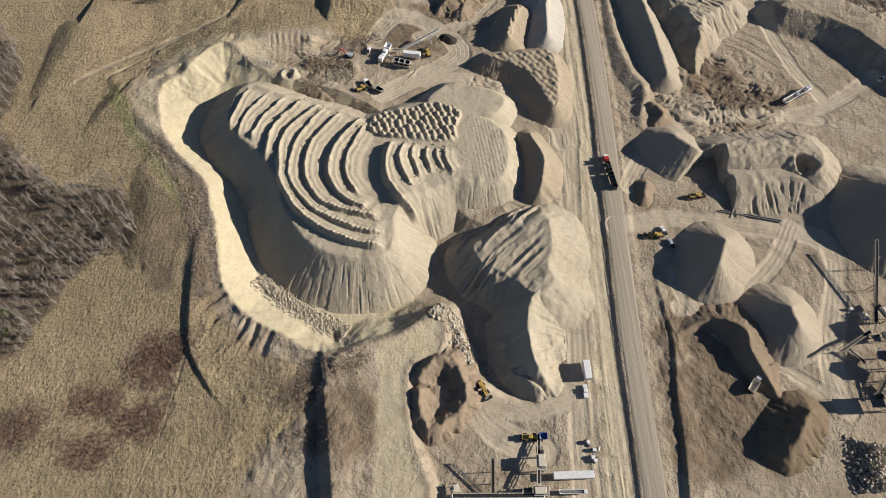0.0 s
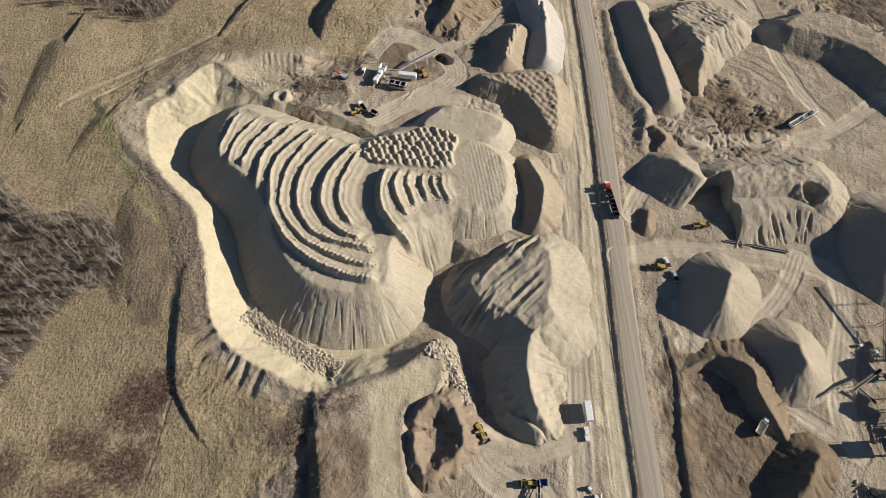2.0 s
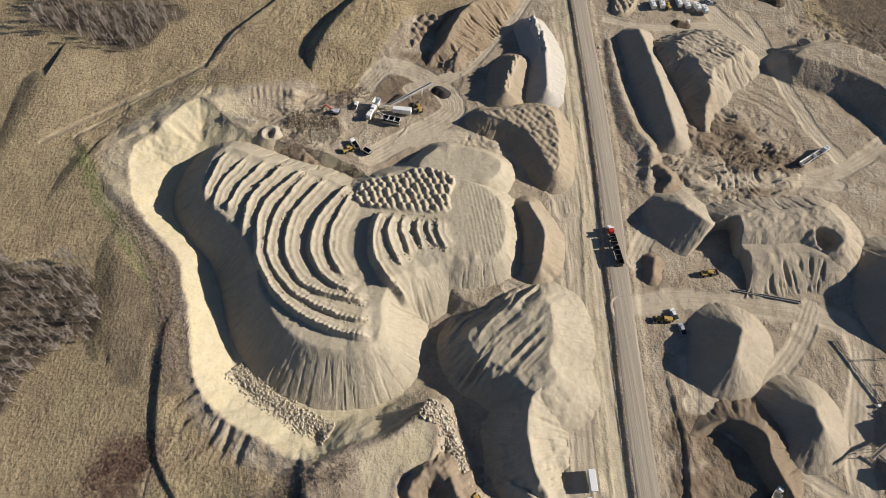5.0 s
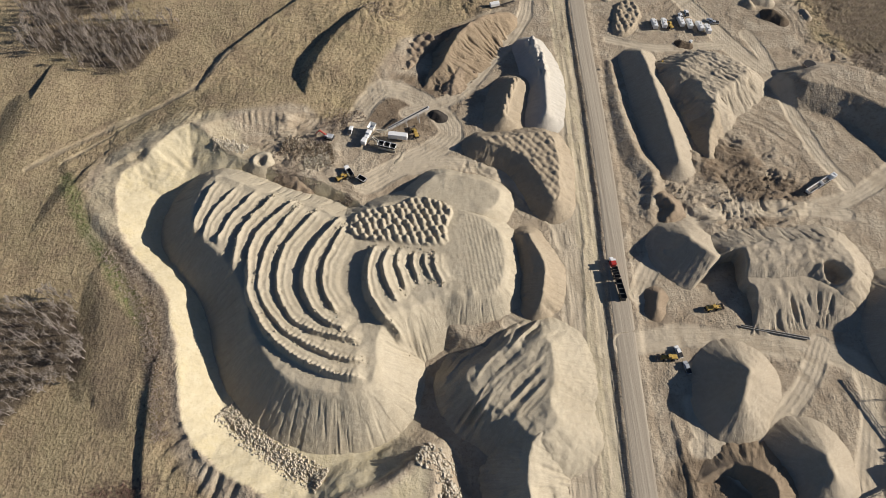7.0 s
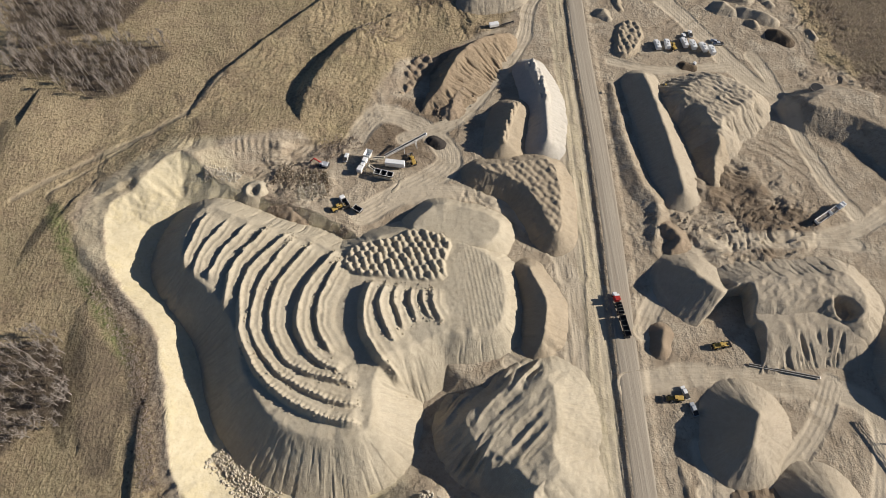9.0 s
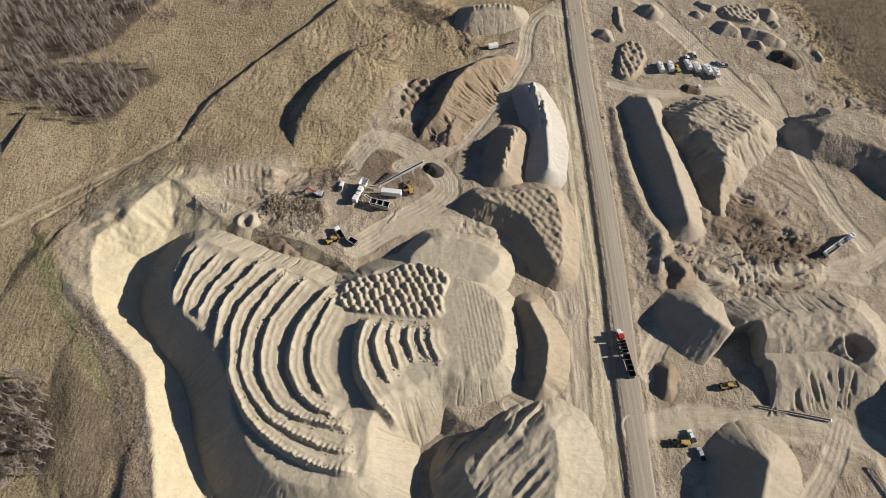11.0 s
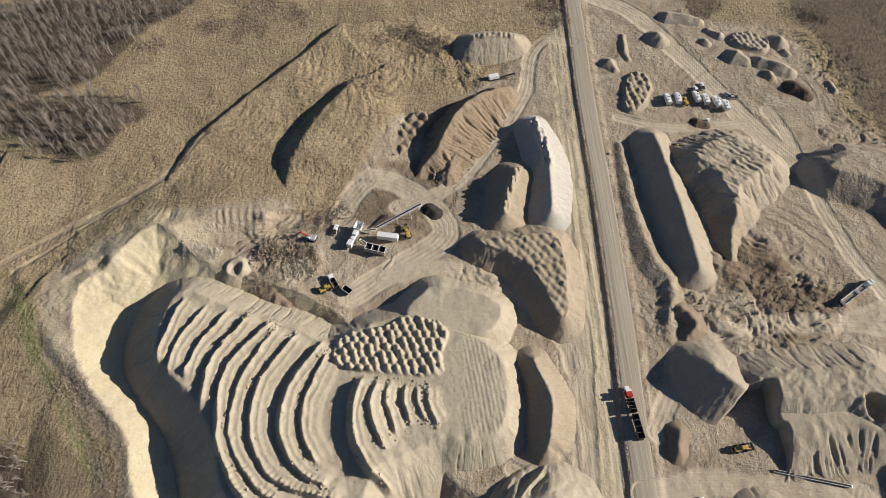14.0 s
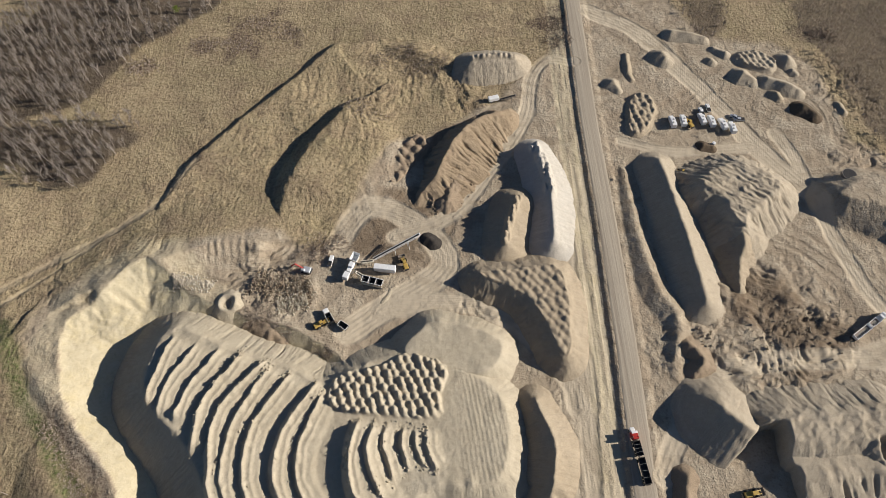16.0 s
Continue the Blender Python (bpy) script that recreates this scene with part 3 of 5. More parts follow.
strip("road", ROAD_LINE, 4.9, 0.65, road_material("packed gravel road", (0.46, 0.40, 0.31), (0.33, 0.28, 0.215), heading), "straight packed gravel haul road with pale wheel lanes")


# ---- stockpiles ----
def heaps(x, y, size, h, seed=0, turn=0.0):
    """Many small dumped heaps side by side."""
    a = radians(turn)
    u, v = (x * math.cos(a) + y * math.sin(a)) / size, (-x * math.sin(a) + y * math.cos(a)) / size
    v = v + 0.5 * (np.floor(u) % 2)
    i, j = np.floor(u), np.floor(v)
    top = np.zeros(x.shape)
    for du in (-1, 0, 1):
        for dv in (-1, 0, 1):
            ci, cj = (i + du).astype(int), (j + dv).astype(int)
            r1, r2 = LATTICE[ci % 512, (cj + seed) % 512], LATTICE[(cj + 99) % 512, (ci + seed) % 512]
            dd = np.hypot(1.25 * (u - ci - 0.3 - 0.4 * r1), 0.85 * (v - cj - 0.3 - 0.4 * r2))
            top = np.maximum(top, h * (0.75 + 0.45 * r1) * (1 - 1.12 * np.sqrt(dd * dd + 0.0015)))
    return top


def pile(label, material, points, closed=False, top=0.0, slope=0.75, rough=0.5, rill=0.5, name="stockpile", category="stockpile", blunt=0.5, tilt=(0, 0), extra=None, step=0.6, reach=None, group="stockpiles"):
    """A heap of loose material at its angle of repose: a crest line with heights, or a flat-topped outline."""
    line = smooth_line(points, closed)
    high = top if closed else max(q[2] for q in points)
    left, right = slope if isinstance(slope, tuple) else (slope, slope)
    slope = min(left, right)
    r = reach or (high + 7) / slope + 4
    xs = np.arange(line[:, 0].min() - r, line[:, 0].max() + r, step)
    ys = np.arange(line[:, 1].min() - r, line[:, 1].max() + r, step)
    x, y = np.meshgrid(xs, ys)
    wx = x + 1.1 * fbm(x, y, 9, 21) * (0.2 + rough) + 0.2 * fbm(x, y, 2.2, 23, 2)
    wy = y + 1.1 * fbm(x, y, 9, 22) * (0.2 + rough) + 0.2 * fbm(x, y, 2.2, 24, 2)
    if closed:
        sd, along = signed(wx, wy, line)
        d = sd
        cx, cy = line[:, 0].mean(), line[:, 1].mean()
        h = top + tilt[0] * (x - cx) + tilt[1] * (y - cy)
        d = np.maximum(d, 0)
    else:
        d, side, along, h = near_line(wx, wy, line)
        slope = np.where(side > 0, left, right)
        cx, cy = line[:, 0].mean(), line[:, 1].mean()
    dd = np.sqrt(d * d + blunt * blunt) - blunt
    h = h + 0.45 * vnoise(along, along * 0, 3.0, 17) * np.exp(-(np.abs(sd) if closed else dd) / 3)
    z = h - slope * dd + 0.05 * dd * dd / (high + 8) * slope * 2
    # gullies that run down the flanks
    ang = np.arctan2(y - cy, x - cx) * (8 + np.sqrt(len(xs) * step) * 1.2) if not closed and len(points) < 3 else along * 0.42
    gully = vnoise(ang * 1.3, dd * 0.08, 1.0, 5) + 0.6 * vnoise(ang * 3.4, dd * 0.12, 1.0, 6) + 0.35 * vnoise(ang * 7, dd * 0.2, 1.0, 7)
    z = z - rill * 0.55 * np.maximum(gully, 0) * sstep(dd, 0.5, 5)
    z = z + rough * (0.9 * (0.3 - np.abs(fbm(x, y, 6, 31))) + 0.25 * fbm(x, y, 1.8, 32, 3)) + 0.12 * fbm(x, y, 1.5, 34, 2)
    g = ground_z(x, y)
    if extra is not None:
        z = z + extra(x, y, d, h)
    z = np.where(z > g - 0.6, z, g - 0.6)
    ob, kept = sheet(name, xs, ys, z, material, z > g - 0.3)
    mask(ob, "run", (ang if not (closed or len(points) > 2) else along * 0.55).ravel()[kept])
    mask(ob, "fall", dd.ravel()[kept])
    ob.name = name
    return tagged(ob, label, category, group)


# the great terraced mound
ARCS = [  # crests of the pushed-up windrows on its western side
    [(-100.4, 217.7), (-104.0, 204.8), (-104.6, 193.0)],
    [(-92.3, 214.5), (-98.3, 201.2), (-99.5, 189.6)],
    [(-83.0, 212.3), (-90.5, 199.3), (-92.8, 187.3)],
    [(-73.9, 210.7), (-83.0, 195.8), (-84.1, 176.2)],
    [(-64.7, 208.2), (-76.3, 192.9), (-77.0, 173.5), (-70.8, 155.5), (-57.6, 141.0), (-40.1, 131.7), (-24.7, 129.0)],
    [(-61.8, 205.2), (-69.8, 190.0), (-72.4, 170.8), (-65.1, 155.4), (-52.4, 144.5), (-36.2, 137.4), (-25.1, 136.2)],
]
ARCS += [
    [(-53.9, 202.2), (-63.3, 187.1), (-64.4, 170.8), (-58.4, 156.7), (-46.1, 148.0), (-27.8, 144.3)],
    [(-43.6, 198.6), (-52.1, 184.3), (-53.2, 168.1), (-45.7, 155.3), (-32.6, 147.9)],
    [(-40.2, 194.2), (-45.5, 178.7), (-44.3, 165.5), (-37.6, 155.3)],
    [(-23.7, 189.8), (-26.9, 175.9), (-23.0, 160.2), (-9.9, 145.4)],
    [(-17.8, 189.2), (-20.2, 175.9), (-13.7, 160.2)],
    [(-12.9, 188.6), (-14.5, 178.6), (-9.9, 165.3)],
]
ARCS += [
    [(-7.2, 186.9), (-8.3, 178.6), (-4.6, 169.2)],
    [(-3.1, 186.3), (-3.0, 178.5), (0.9, 170.5)],
    [(1.3, 186.3), (1.8, 177.1), (6.0, 169.1)],
]
for k in range(9):
    (ax, ay), (bx, by) = ARCS[k][:2]
    far = 6.5 / math.hypot(ax - bx, ay - by)
    ARCS[k] = [(ax + far * (ax - bx), ay + far * (ay - by))] + ARCS[k]
ARC_LINES = [smooth_line(a) for a in ARCS]
HEAP_FIELD = smooth_line([(-36.6, 199.1), (-31.6, 206.9), (-16.5, 209.9), (-6.4, 215.1), (9.0, 209.8), (6.4, 198.3), (5.0, 189.1), (-18.3, 190.3), (-33.2, 192.7)], True, 3)


def terraces(x, y, d, h):
    z = np.zeros(x.shape)
    for k, line in enumerate(ARC_LINES):
        dist, side, along, _ = near_line(x, y, line)
        total = np.hypot(*np.diff(line[:, :2], axis=0).T).sum()
        end = sstep(along, 0, 5) * sstep(total - along, 0, 5) * sstep((16 if k == 9 else 8) - dist, 0, 2)
        s = np.where(side < 0, -dist, dist) + 0.8 * fbm(x, y, 5, 70 + k)
        hgt = (2.0, 2.0, 2.0, 2.4, 2.7, 2.4, 2.4, 2.7, 2.2, 4.0, 1.9, 1.7, 1.7, 1.6, 1.6)[k]
        back = 7.0 if k < 9 else (14.0 if k == 9 else 4.0)
        prof = np.where(s < 0, 1 + s / (0.75 * hgt), np.where(s < 1.0, 1 - 0.25 * s, 0.75 * (1 - (s - 1.0) / back)))
        teeth = 0.45 * np.abs(np.sin(along * 1.5)) * np.exp(-((s - 0.2) / 1.6) ** 2) * sstep(y, 163, 148)
        crumbs = 1.0 * np.maximum(fbm(x, y, 2.2, 90 + k, 2), 0) * np.exp(-(s / 1.5) ** 2)
        grooves = 0.32 * (0.45 - np.abs(np.sin(s * 1.15 + 0.5 * vnoise(along, s, 9, 60 + k)))) * np.exp(-((s - 1.5) / 3.5) ** 2)
        rise = end * (grooves + hgt * np.clip(prof, 0, 1) + teeth + crumbs)
        z = z + rise if k > 9 else np.maximum(z, rise)
    dh, _ = signed(x, y, HEAP_FIELD)
    # blade marks on the flat eastern top
    z = z + 0.05 * np.sin((x + 0.15 * y) * 3.6 + 2.0 * fbm(x, y, 12, 95)) * sstep(x, 12, 17) * sstep(dh, 0, 2) * sstep(2 - d, 0, 2)
    return z + heaps(x, y, 3.3, 2.6, 3, 25) * sstep(-dh, -0.5, 1.0)


MOUND = [(-99.8, 225.8), (-76.2, 216.1), (-53.5, 208.9), (-39.0, 202.7), (-19.2, 211.2), (-6.4, 213.6), (9.0, 208.6), (21.6, 203.4), (29.9, 193.0), (28.7, 170.8), (15.4, 165.6), (3.7, 165.7), (-5.7, 160.6), (-17.1, 155.6), (-22.4, 145.9), (-22.8, 130.8), (-29.0, 125.3), (-44.0, 125.4), (-57.8, 132.2), (-70.7, 148.6), (-76.7, 164.8), (-86.0, 180.0), (-98.5, 191.3), (-105.3, 200.9), (-106.0, 213.1)]
pile("large terraced mound of pale sand with curved windrows", SAND, MOUND, True, 8.5, 0.86, 0.2, 0.9, "sand_mound", "mound", 1.0, (-0.012, -0.005), terraces, 0.38)


def bumpy(size, h, turn=0.0, where=2.0, seed=1):
    return lambda x, y, d, hh: heaps(x, y, size, h, seed, turn) * sstep(where - d, 0, 1.0)


pile("sand platform with a steep cut face over the crusher floor", SAND, [(-7.4, 215.5), (-1.5, 223.4), (3.5, 228.0), (12.5, 226.5), (24.5, 223.3), (31.0, 217.5), (24.4, 207.8), (1.6, 206.9)], True, 8.0, 1.0, 0.2, 0.6, "sand_mound", "mound", 0.3, (-0.03, 0.0))


# east of the road
pile("cone of tan gravel with a fan of runnels", GRAVEL, [(121.8, 130.7, 12.5), (117.1, 120.3, 11)], rough=0.3, slope=0.8)
pile("cone of tan gravel beside a loader track", GRAVEL, [(141.2, 99.5, 12), (142.2, 92.8, 11)], rough=0.3, slope=0.8)
pile("low curved bank of dark dug topsoil", aggregate("brown topsoil", (0.27, 0.21, 0.145), bump=0.5), [(97.4, 92.7, 1.2), (108.0, 97.0, 3), (115.5, 96.8, 5.5), (122.1, 91.3, 7.5), (123.6, 83.1, 6), (126.7, 74.9, 5), (131.2, 66.3, 2)], slope=(0.5, 1.1), rough=0.5, rill=1.2, step=0.45, blunt=0.2)
pile("dark topsoil heap with deep gullies", aggregate("dark brown soil", (0.21, 0.16, 0.105), bump=0.5), [(138.5, 58.1, 7.5), (131.6, 50.7, 8), (127.9, 45.0, 6.5)], slope=0.75, rough=0.9, rill=3.4, step=0.5)
DIG = smooth_line([(108.7, 163.9), (121.2, 179.3), (128.3, 185.5), (135.3, 184.8), (134.0, 171.9), (137.1, 167.7), (133.0, 150.5), (120.1, 152.0)], True, 3)
HOLE = smooth_line([(167.5, 179.5), (173.5, 178.5), (176.5, 173.0), (172.0, 169.5), (167.5, 172.5)], True, 3)


def dug(x, y, d, h):
    """The digging face, the sunken hole and the lumps of the tracked top."""
    face, _ = signed(x + 0.8 * fbm(x, y, 4, 61), y + 0.8 * fbm(x, y, 4, 62), DIG)
    hole, _ = signed(x, y, HOLE)
    lumps = 0.6 * (0.5 - np.abs(fbm(x * 0.5 - y * 0.85, 0.5 * (y * 0.5 + x * 0.85), 4.0, 63, 4)) * 1.6) * sstep(7 - d, 0, 4)
    return lumps - 26 * sstep(-face, -0.4, 3.4) - 5.0 * sstep(-hole, -0.8, 2.0)


pile("grey-tan gravel cone, cut open at one flank", GRAVEL, [(112.4, 190.5, 11), (118.9, 184.2, 10.5), (124.7, 181.0, 8.5)], rough=0.4, extra=lambda x, y, d, h: dug(x, y, d + 30, h), step=0.5)
pile("wide flat-topped mound of tan gravel with lumpy top", GRAVEL, [(131.0, 185.0), (146.3, 188.0), (164.4, 187.5), (176.5, 189.0), (180.0, 180.1), (176.5, 171.3), (168.0, 176.2), (160.3, 179.0), (136.4, 178.4)], True, 10.0, 0.76, 0.7, 1.0, extra=dug, step=0.5)
pile("lower bench of the tan gravel mound with a ramp", GRAVEL, [(134.2, 178.4), (160.2, 180.4), (178.2, 174.4), (174.2, 167.7), (160.0, 169.5), (134.9, 167.0)], True, 6.5, 0.44, 0.5, 2.2, blunt=0.2, extra=lambda x, y, d, h: dug(x, y, d + 30, h), step=0.5)
pile("long straight ridge of tan gravel", GRAVEL, [(113.1, 310.9, 7), (115.6, 284.7, 8), (117.6, 253.5, 8), (118.9, 237.2, 6.5)], rough=0.25, rill=0.3)
TREAD = lambda x, y, d, h: 1.0 * (0.5 - np.abs(fbm(x * 0.6 + y * 0.8, 0.35 * (y * 0.6 - x * 0.8), 2.8, 57, 3)) * 1.5) * sstep(5 - d, 0, 3)
pile("tan gravel mound with a tracked, lumpy top", GRAVEL, [(131.8, 299.6), (150.3, 305.3), (162.1, 298.0), (163.9, 292.3), (153.4, 283.6), (145.2, 277.4), (142.5, 271.3), (139.7, 277.1), (135.9, 289.2), (129.3, 292.3)], True, 10.0, 0.78, 0.8, 1.6, blunt=0.3, extra=TREAD, step=0.45)
pile("gravel spur running down from a lumpy mound", BUFF, [(142.5, 272.3, 9.5), (140.7, 263.3, 7), (138.0, 252.0, 4), (137.3, 244.3, 1.5)], slope=(0.8, 0.7), rough=1.0, rill=1.4, step=0.5)
pile("tall gravel pile at the screening plant", GRAVEL, [(204.9, 155.7, 17), (205.2, 140.7, 17)], rough=0.4)
pile("small brown soil heap at a junction", BROWN, [(96.3, 167.4, 3.5), (94.5, 161.0, 3)], rough=0.6)
pile("brown soil bank with slumped blocks", BROWN, [(108.4, 218.2, 4), (112.8, 213.1, 3.5), (108.2, 206.9, 2)], rough=1.2)

# west of the road
pile("oval heap of buff gravel with a sharp crest", BUFF, [(43.0, 195.3, 6.5), (47.8, 179.9, 8.5), (46.2, 166.8, 8), (44.9, 162.5, 6)], rough=0.6, slope=0.85, blunt=0.2, step=0.42, extra=lambda x, y, d, h: 1.2 * np.maximum(fbm(x, y, 3.4, 83, 2), 0) * sstep(4 - d, 0, 3))
pile("buff gravel heap topped with rows of dumped loads", BUFF, [(23.6, 250.4), (38.9, 252.2), (54.4, 254.3), (60.1, 244.3), (59.0, 218.2), (54.7, 215.0), (48.3, 231.3), (40.9, 241.6)], True, 6.5, 0.8, 0.6, 0.5, extra=bumpy(3.4, 2.0, 40, 0.5), step=0.42)
pile("short ridge of pale gravel with scalloped crest", BUFF, [(43.2, 288.9, 8), (38.9, 277.0, 8), (36.1, 266.5, 7)], rough=0.3, extra=bumpy(3.2, 2.4, 10, 2.2), step=0.42)
pile("long ridge of grey washed aggregate", GREY, [(54.2, 320.4, 6.5), (58.5, 301.5, 7.8), (58.4, 281.1, 7.8), (57.5, 267.2, 7)], rough=0.25, extra=lambda x, y, d, h: heaps(x, y, 3.8, 2.6, 4) * sstep(3.2 - d, 0, 1) * sstep(y, 288, 294), step=0.45)
BANK_TOP = [(15.0, 134.0), (30.1, 142.0), (45.3, 145.3), (47.4, 131.9), (44.4, 121.7), (46.0, 112.4), (38.8, 107.2), (31.8, 113.2), (24.2, 118.8), (17.9, 123.0), (14.2, 128.9)]


def fingers(x, y, d, h):
    """Tongues of slipped sand that run down to the south-west."""
    across, down = 0.74 * x - 0.67 * y, 0.67 * x + 0.74 * y
    across = across + 1.5 * vnoise(x, y, 11, 56)
    tongue = 1 - 2.1 * np.abs(vnoise(across, down * 0.17, 3.6, 55)) - 0.6 * np.abs(vnoise(across, down * 0.25, 1.7, 54))
    return 1.7 * tongue * sstep(y, 104, 114) * (0.35 + 0.65 * sstep(d, 0, 3)) * sstep(15 - d, 0, 8) * sstep(46.5 - x, 0, 5)


def scarps(x, y, d, h):
    return -1.8 * np.maximum(fbm(x, y * 0.5, 6, 58, 3), 0) * sstep(d, 1, 4) + 0.5 * fbm(x, y, 3.0, 59, 3)


pile("pale gravel bank with slipped tongues down its shaded side", SAND, BANK_TOP, True, 7.6, 0.74, 0.5, 0.8, "sand_mound", "mound", 0.4, (0.14, -0.03), fingers, 0.42)
pile("sharp-crested ridge of pale sand above the pit floor", SAND, [(44.7, 113.0, 9.5), (38.0, 106.4, 9.5), (34.8, 97.7, 9.5), (34.0, 88.9, 9.5), (35.0, 82.5, 9), (37.4, 75.4, 8), (41.0, 69.8, 4)], slope=(0.62, 0.85), rough=0.6, rill=1.4, name="sand_mound", category="mound", extra=scarps, step=0.45, blunt=0.2)
pile("low broken block of pale sand below a ridge", SAND, [(27.9, 74.8, 2.5), (35.0, 70.6, 3.5), (38.0, 67.5, 3)], slope=(0.7, 1.0), rough=1.0, rill=1.0, name="sand_mound", category="mound", step=0.45, blunt=0.2)
pile("ring-shaped heap of brown overburden", BROWN, [(-8.7, 74.3, 5), (-4.3, 79.7, 6), (3.6, 78.7, 5.5), (9.0, 67.7, 4.5), (4.5, 58.0, 4), (-3.0, 53.6, 4.5), (-9.5, 59.1, 4), (-10.1, 67.5, 5)], slope=0.8, rough=1.7, rill=2.2, step=0.5)
pile("brown overburden ridge with fallen blocks", aggregate("rich brown overburden", (0.335, 0.26, 0.175), bump=0.6), [(35.4, 342.4, 7), (22.0, 331.4, 9), (11.9, 317.6, 9.5), (6.2, 303.9, 7.5), (-2.0, 295.0, 2.5)], slope=(0.5, 1.0), rough=0.9, rill=2.4, step=0.45, blunt=0.2)
pile("dumped loads of brown clods in a row", BROWN, [(-17.7, 311.8), (-11.4, 324.7), (-2.7, 332.2), (0.5, 324.7), (-8.0, 309.1), (-15.3, 303.5)], True, 0.6, 0.7, 1.0, 0.3, blunt=0.2, extra=bumpy(5.6, 4.2, 35, 0.5), step=0.45)
pile("lumpy heap of brown soil", BROWN, [(22.0, 319.1, 4), (16.1, 304.8, 4), (10.4, 290.8, 3)], slope=0.6, rough=1.6)
pile("gravel ridge with furrowed top", GRAVEL, [(26.6, 380.4, 8), (39.4, 381.6, 8), (48.0, 382.2, 7)], rough=0.4, rill=0.5, extra=bumpy(3.0, 1.5, 0, 2.0), step=0.42)

YARD = [  # small heaps on the storage yard: crest line and material
    ([(130.5, 386.7, 4.5), (132.1, 384.6, 4)], GRAVEL, "small cone of tan gravel"),
    ([(100.5, 366.8, 3.5), (103.3, 362.2, 1.5)], GRAVEL, "small gravel heap beside the haul road"),
    ([(157.5, 383.7, 2.2), (158.5, 382.6, 2)], GRAVEL, "low cone of sand"),
    ([(171.9, 371.7, 4.5), (177.0, 367.8, 2.5)], GRAVEL, "small cone of tan gravel with a spilled foot"),
    ([(198.7, 383.7, 4.2), (199.1, 381.8, 4)], GRAVEL, "small cone of tan gravel"),
    ([(186.1, 358.0, 2.8), (187.2, 355.7, 2.2)], BUFF, "low cone of buff sand"),
    ([(197.2, 347.9, 4), (202.0, 343.0, 3)], DARK, "heap of dark stony soil"),
    ([(184.6, 367.5, 3.5), (193.1, 363.0, 3.8), (198.5, 359.7, 3)], GRAVEL, "short ridge of tan gravel"),
    ([(140.3, 405.0, 3.5), (149.7, 403.4, 3.2), (157.4, 401.3, 2.6)], GRAVEL, "low ridge of tan gravel at the yard's edge"),
]
YARD += [
    ([(161.2, 393.0, 1.8), (167.1, 388.7, 2.4)], GRAVEL, "low double heap of gravel"),
    ([(139.4, 324.2, 2.2), (144.0, 322.5, 1.6)], DARK, "low dark soil heap behind parked trucks"),
    ([(200.4, 375.7, 2), (202.1, 373.5, 1.6)], GRAVEL, "low cone of sand"),
    ([(217.1, 350.8, 2), (218.5, 345.6, 1.6)], BUFF, "low soil heap at the yard's edge"),
    ([(206.9, 301.8, 4), (211.1, 300.5, 3)], GRAVEL, "small cone of tan gravel"),
    ([(111.9, 389.1, 1.4), (110.8, 375.8, 1.6), (111.8, 370.1, 1)], BUFF, "narrow windrow of spilled gravel"),
    ([(-14.6, 246.4, 0.6), (-16.2, 242.6, 0.6), (-18.1, 240.4, 0.4)], SAND, "small curved windrow of fresh sand"),
    ([(1.6, 271.3, 2.4), (4.4, 269.4, 2.2)], TAR, "black cone of crushed asphalt"),
]
for crest, mat, text in YARD:
    pile(text, mat, crest, rough=0.25, rill=0.2, slope=0.72, step=0.45)
pile("cluster of dumped gravel loads in rows", GRAVEL, [(175.3, 389.1), (186.5, 389.9), (192.7, 381.8), (188.7, 375.8), (180.2, 378.5), (172.3, 383.8)], True, 1.2, 0.7, 0.2, 0.2, extra=bumpy(3.3, 2.6, 20, 0.5), step=0.45)
pile("cluster of dumped buff gravel loads", BUFF, [(109.3, 356.4), (117.6, 358.0), (119.4, 347.2), (111.5, 333.2), (104.6, 334.8)], True, 1.0, 0.7, 0.3, 0.2, extra=bumpy(3.6, 2.8, 10, 0.5), step=0.45)
pile("pale sand heap with a hollow top", SAND, [(-86.5, 240.0, 4), (-84.5, 242.8, 4.2), (-80.5, 242.3, 4), (-79.0, 238.5, 4.4), (-81.3, 235.6, 3.6), (-85.0, 236.3, 3.8), (-86.4, 239.5, 4)], slope=0.85, rough=0.5, step=0.42, blunt=0.2, reach=11)
pile("brush-covered brown spoil bank", BROWN, [(-72.1, 234.8, 2.5), (-64.7, 228.4, 2), (-58.9, 223.8, 1.5)], rough=1.4, slope=0.5)


# ---- small builders ----
def part(name, bm, material, parent, label=""):
    me = bpy.data.meshes.new(name)
    bm.to_mesh(me)
    bm.free()
    me.materials.append(material)
    ob = new(name, me)
    ob.parent = parent
    if label:
        tagged(ob, label)
    return ob


def box(*blocks, bevel=0.06):
    """Bevelled blocks (x, y, z of the centre, then sizes) in one bmesh."""
    bm = bmesh.new()
    for x, y, z, sx, sy, sz in blocks:
        bmesh.ops.create_cube(bm, size=1, matrix=Matrix.LocRotScale((x, y, z), None, (sx, sy, sz)))
    if bevel:
        bmesh.ops.bevel(bm, geom=bm.edges[:], offset=bevel, segments=1, affect="EDGES")
    return bm


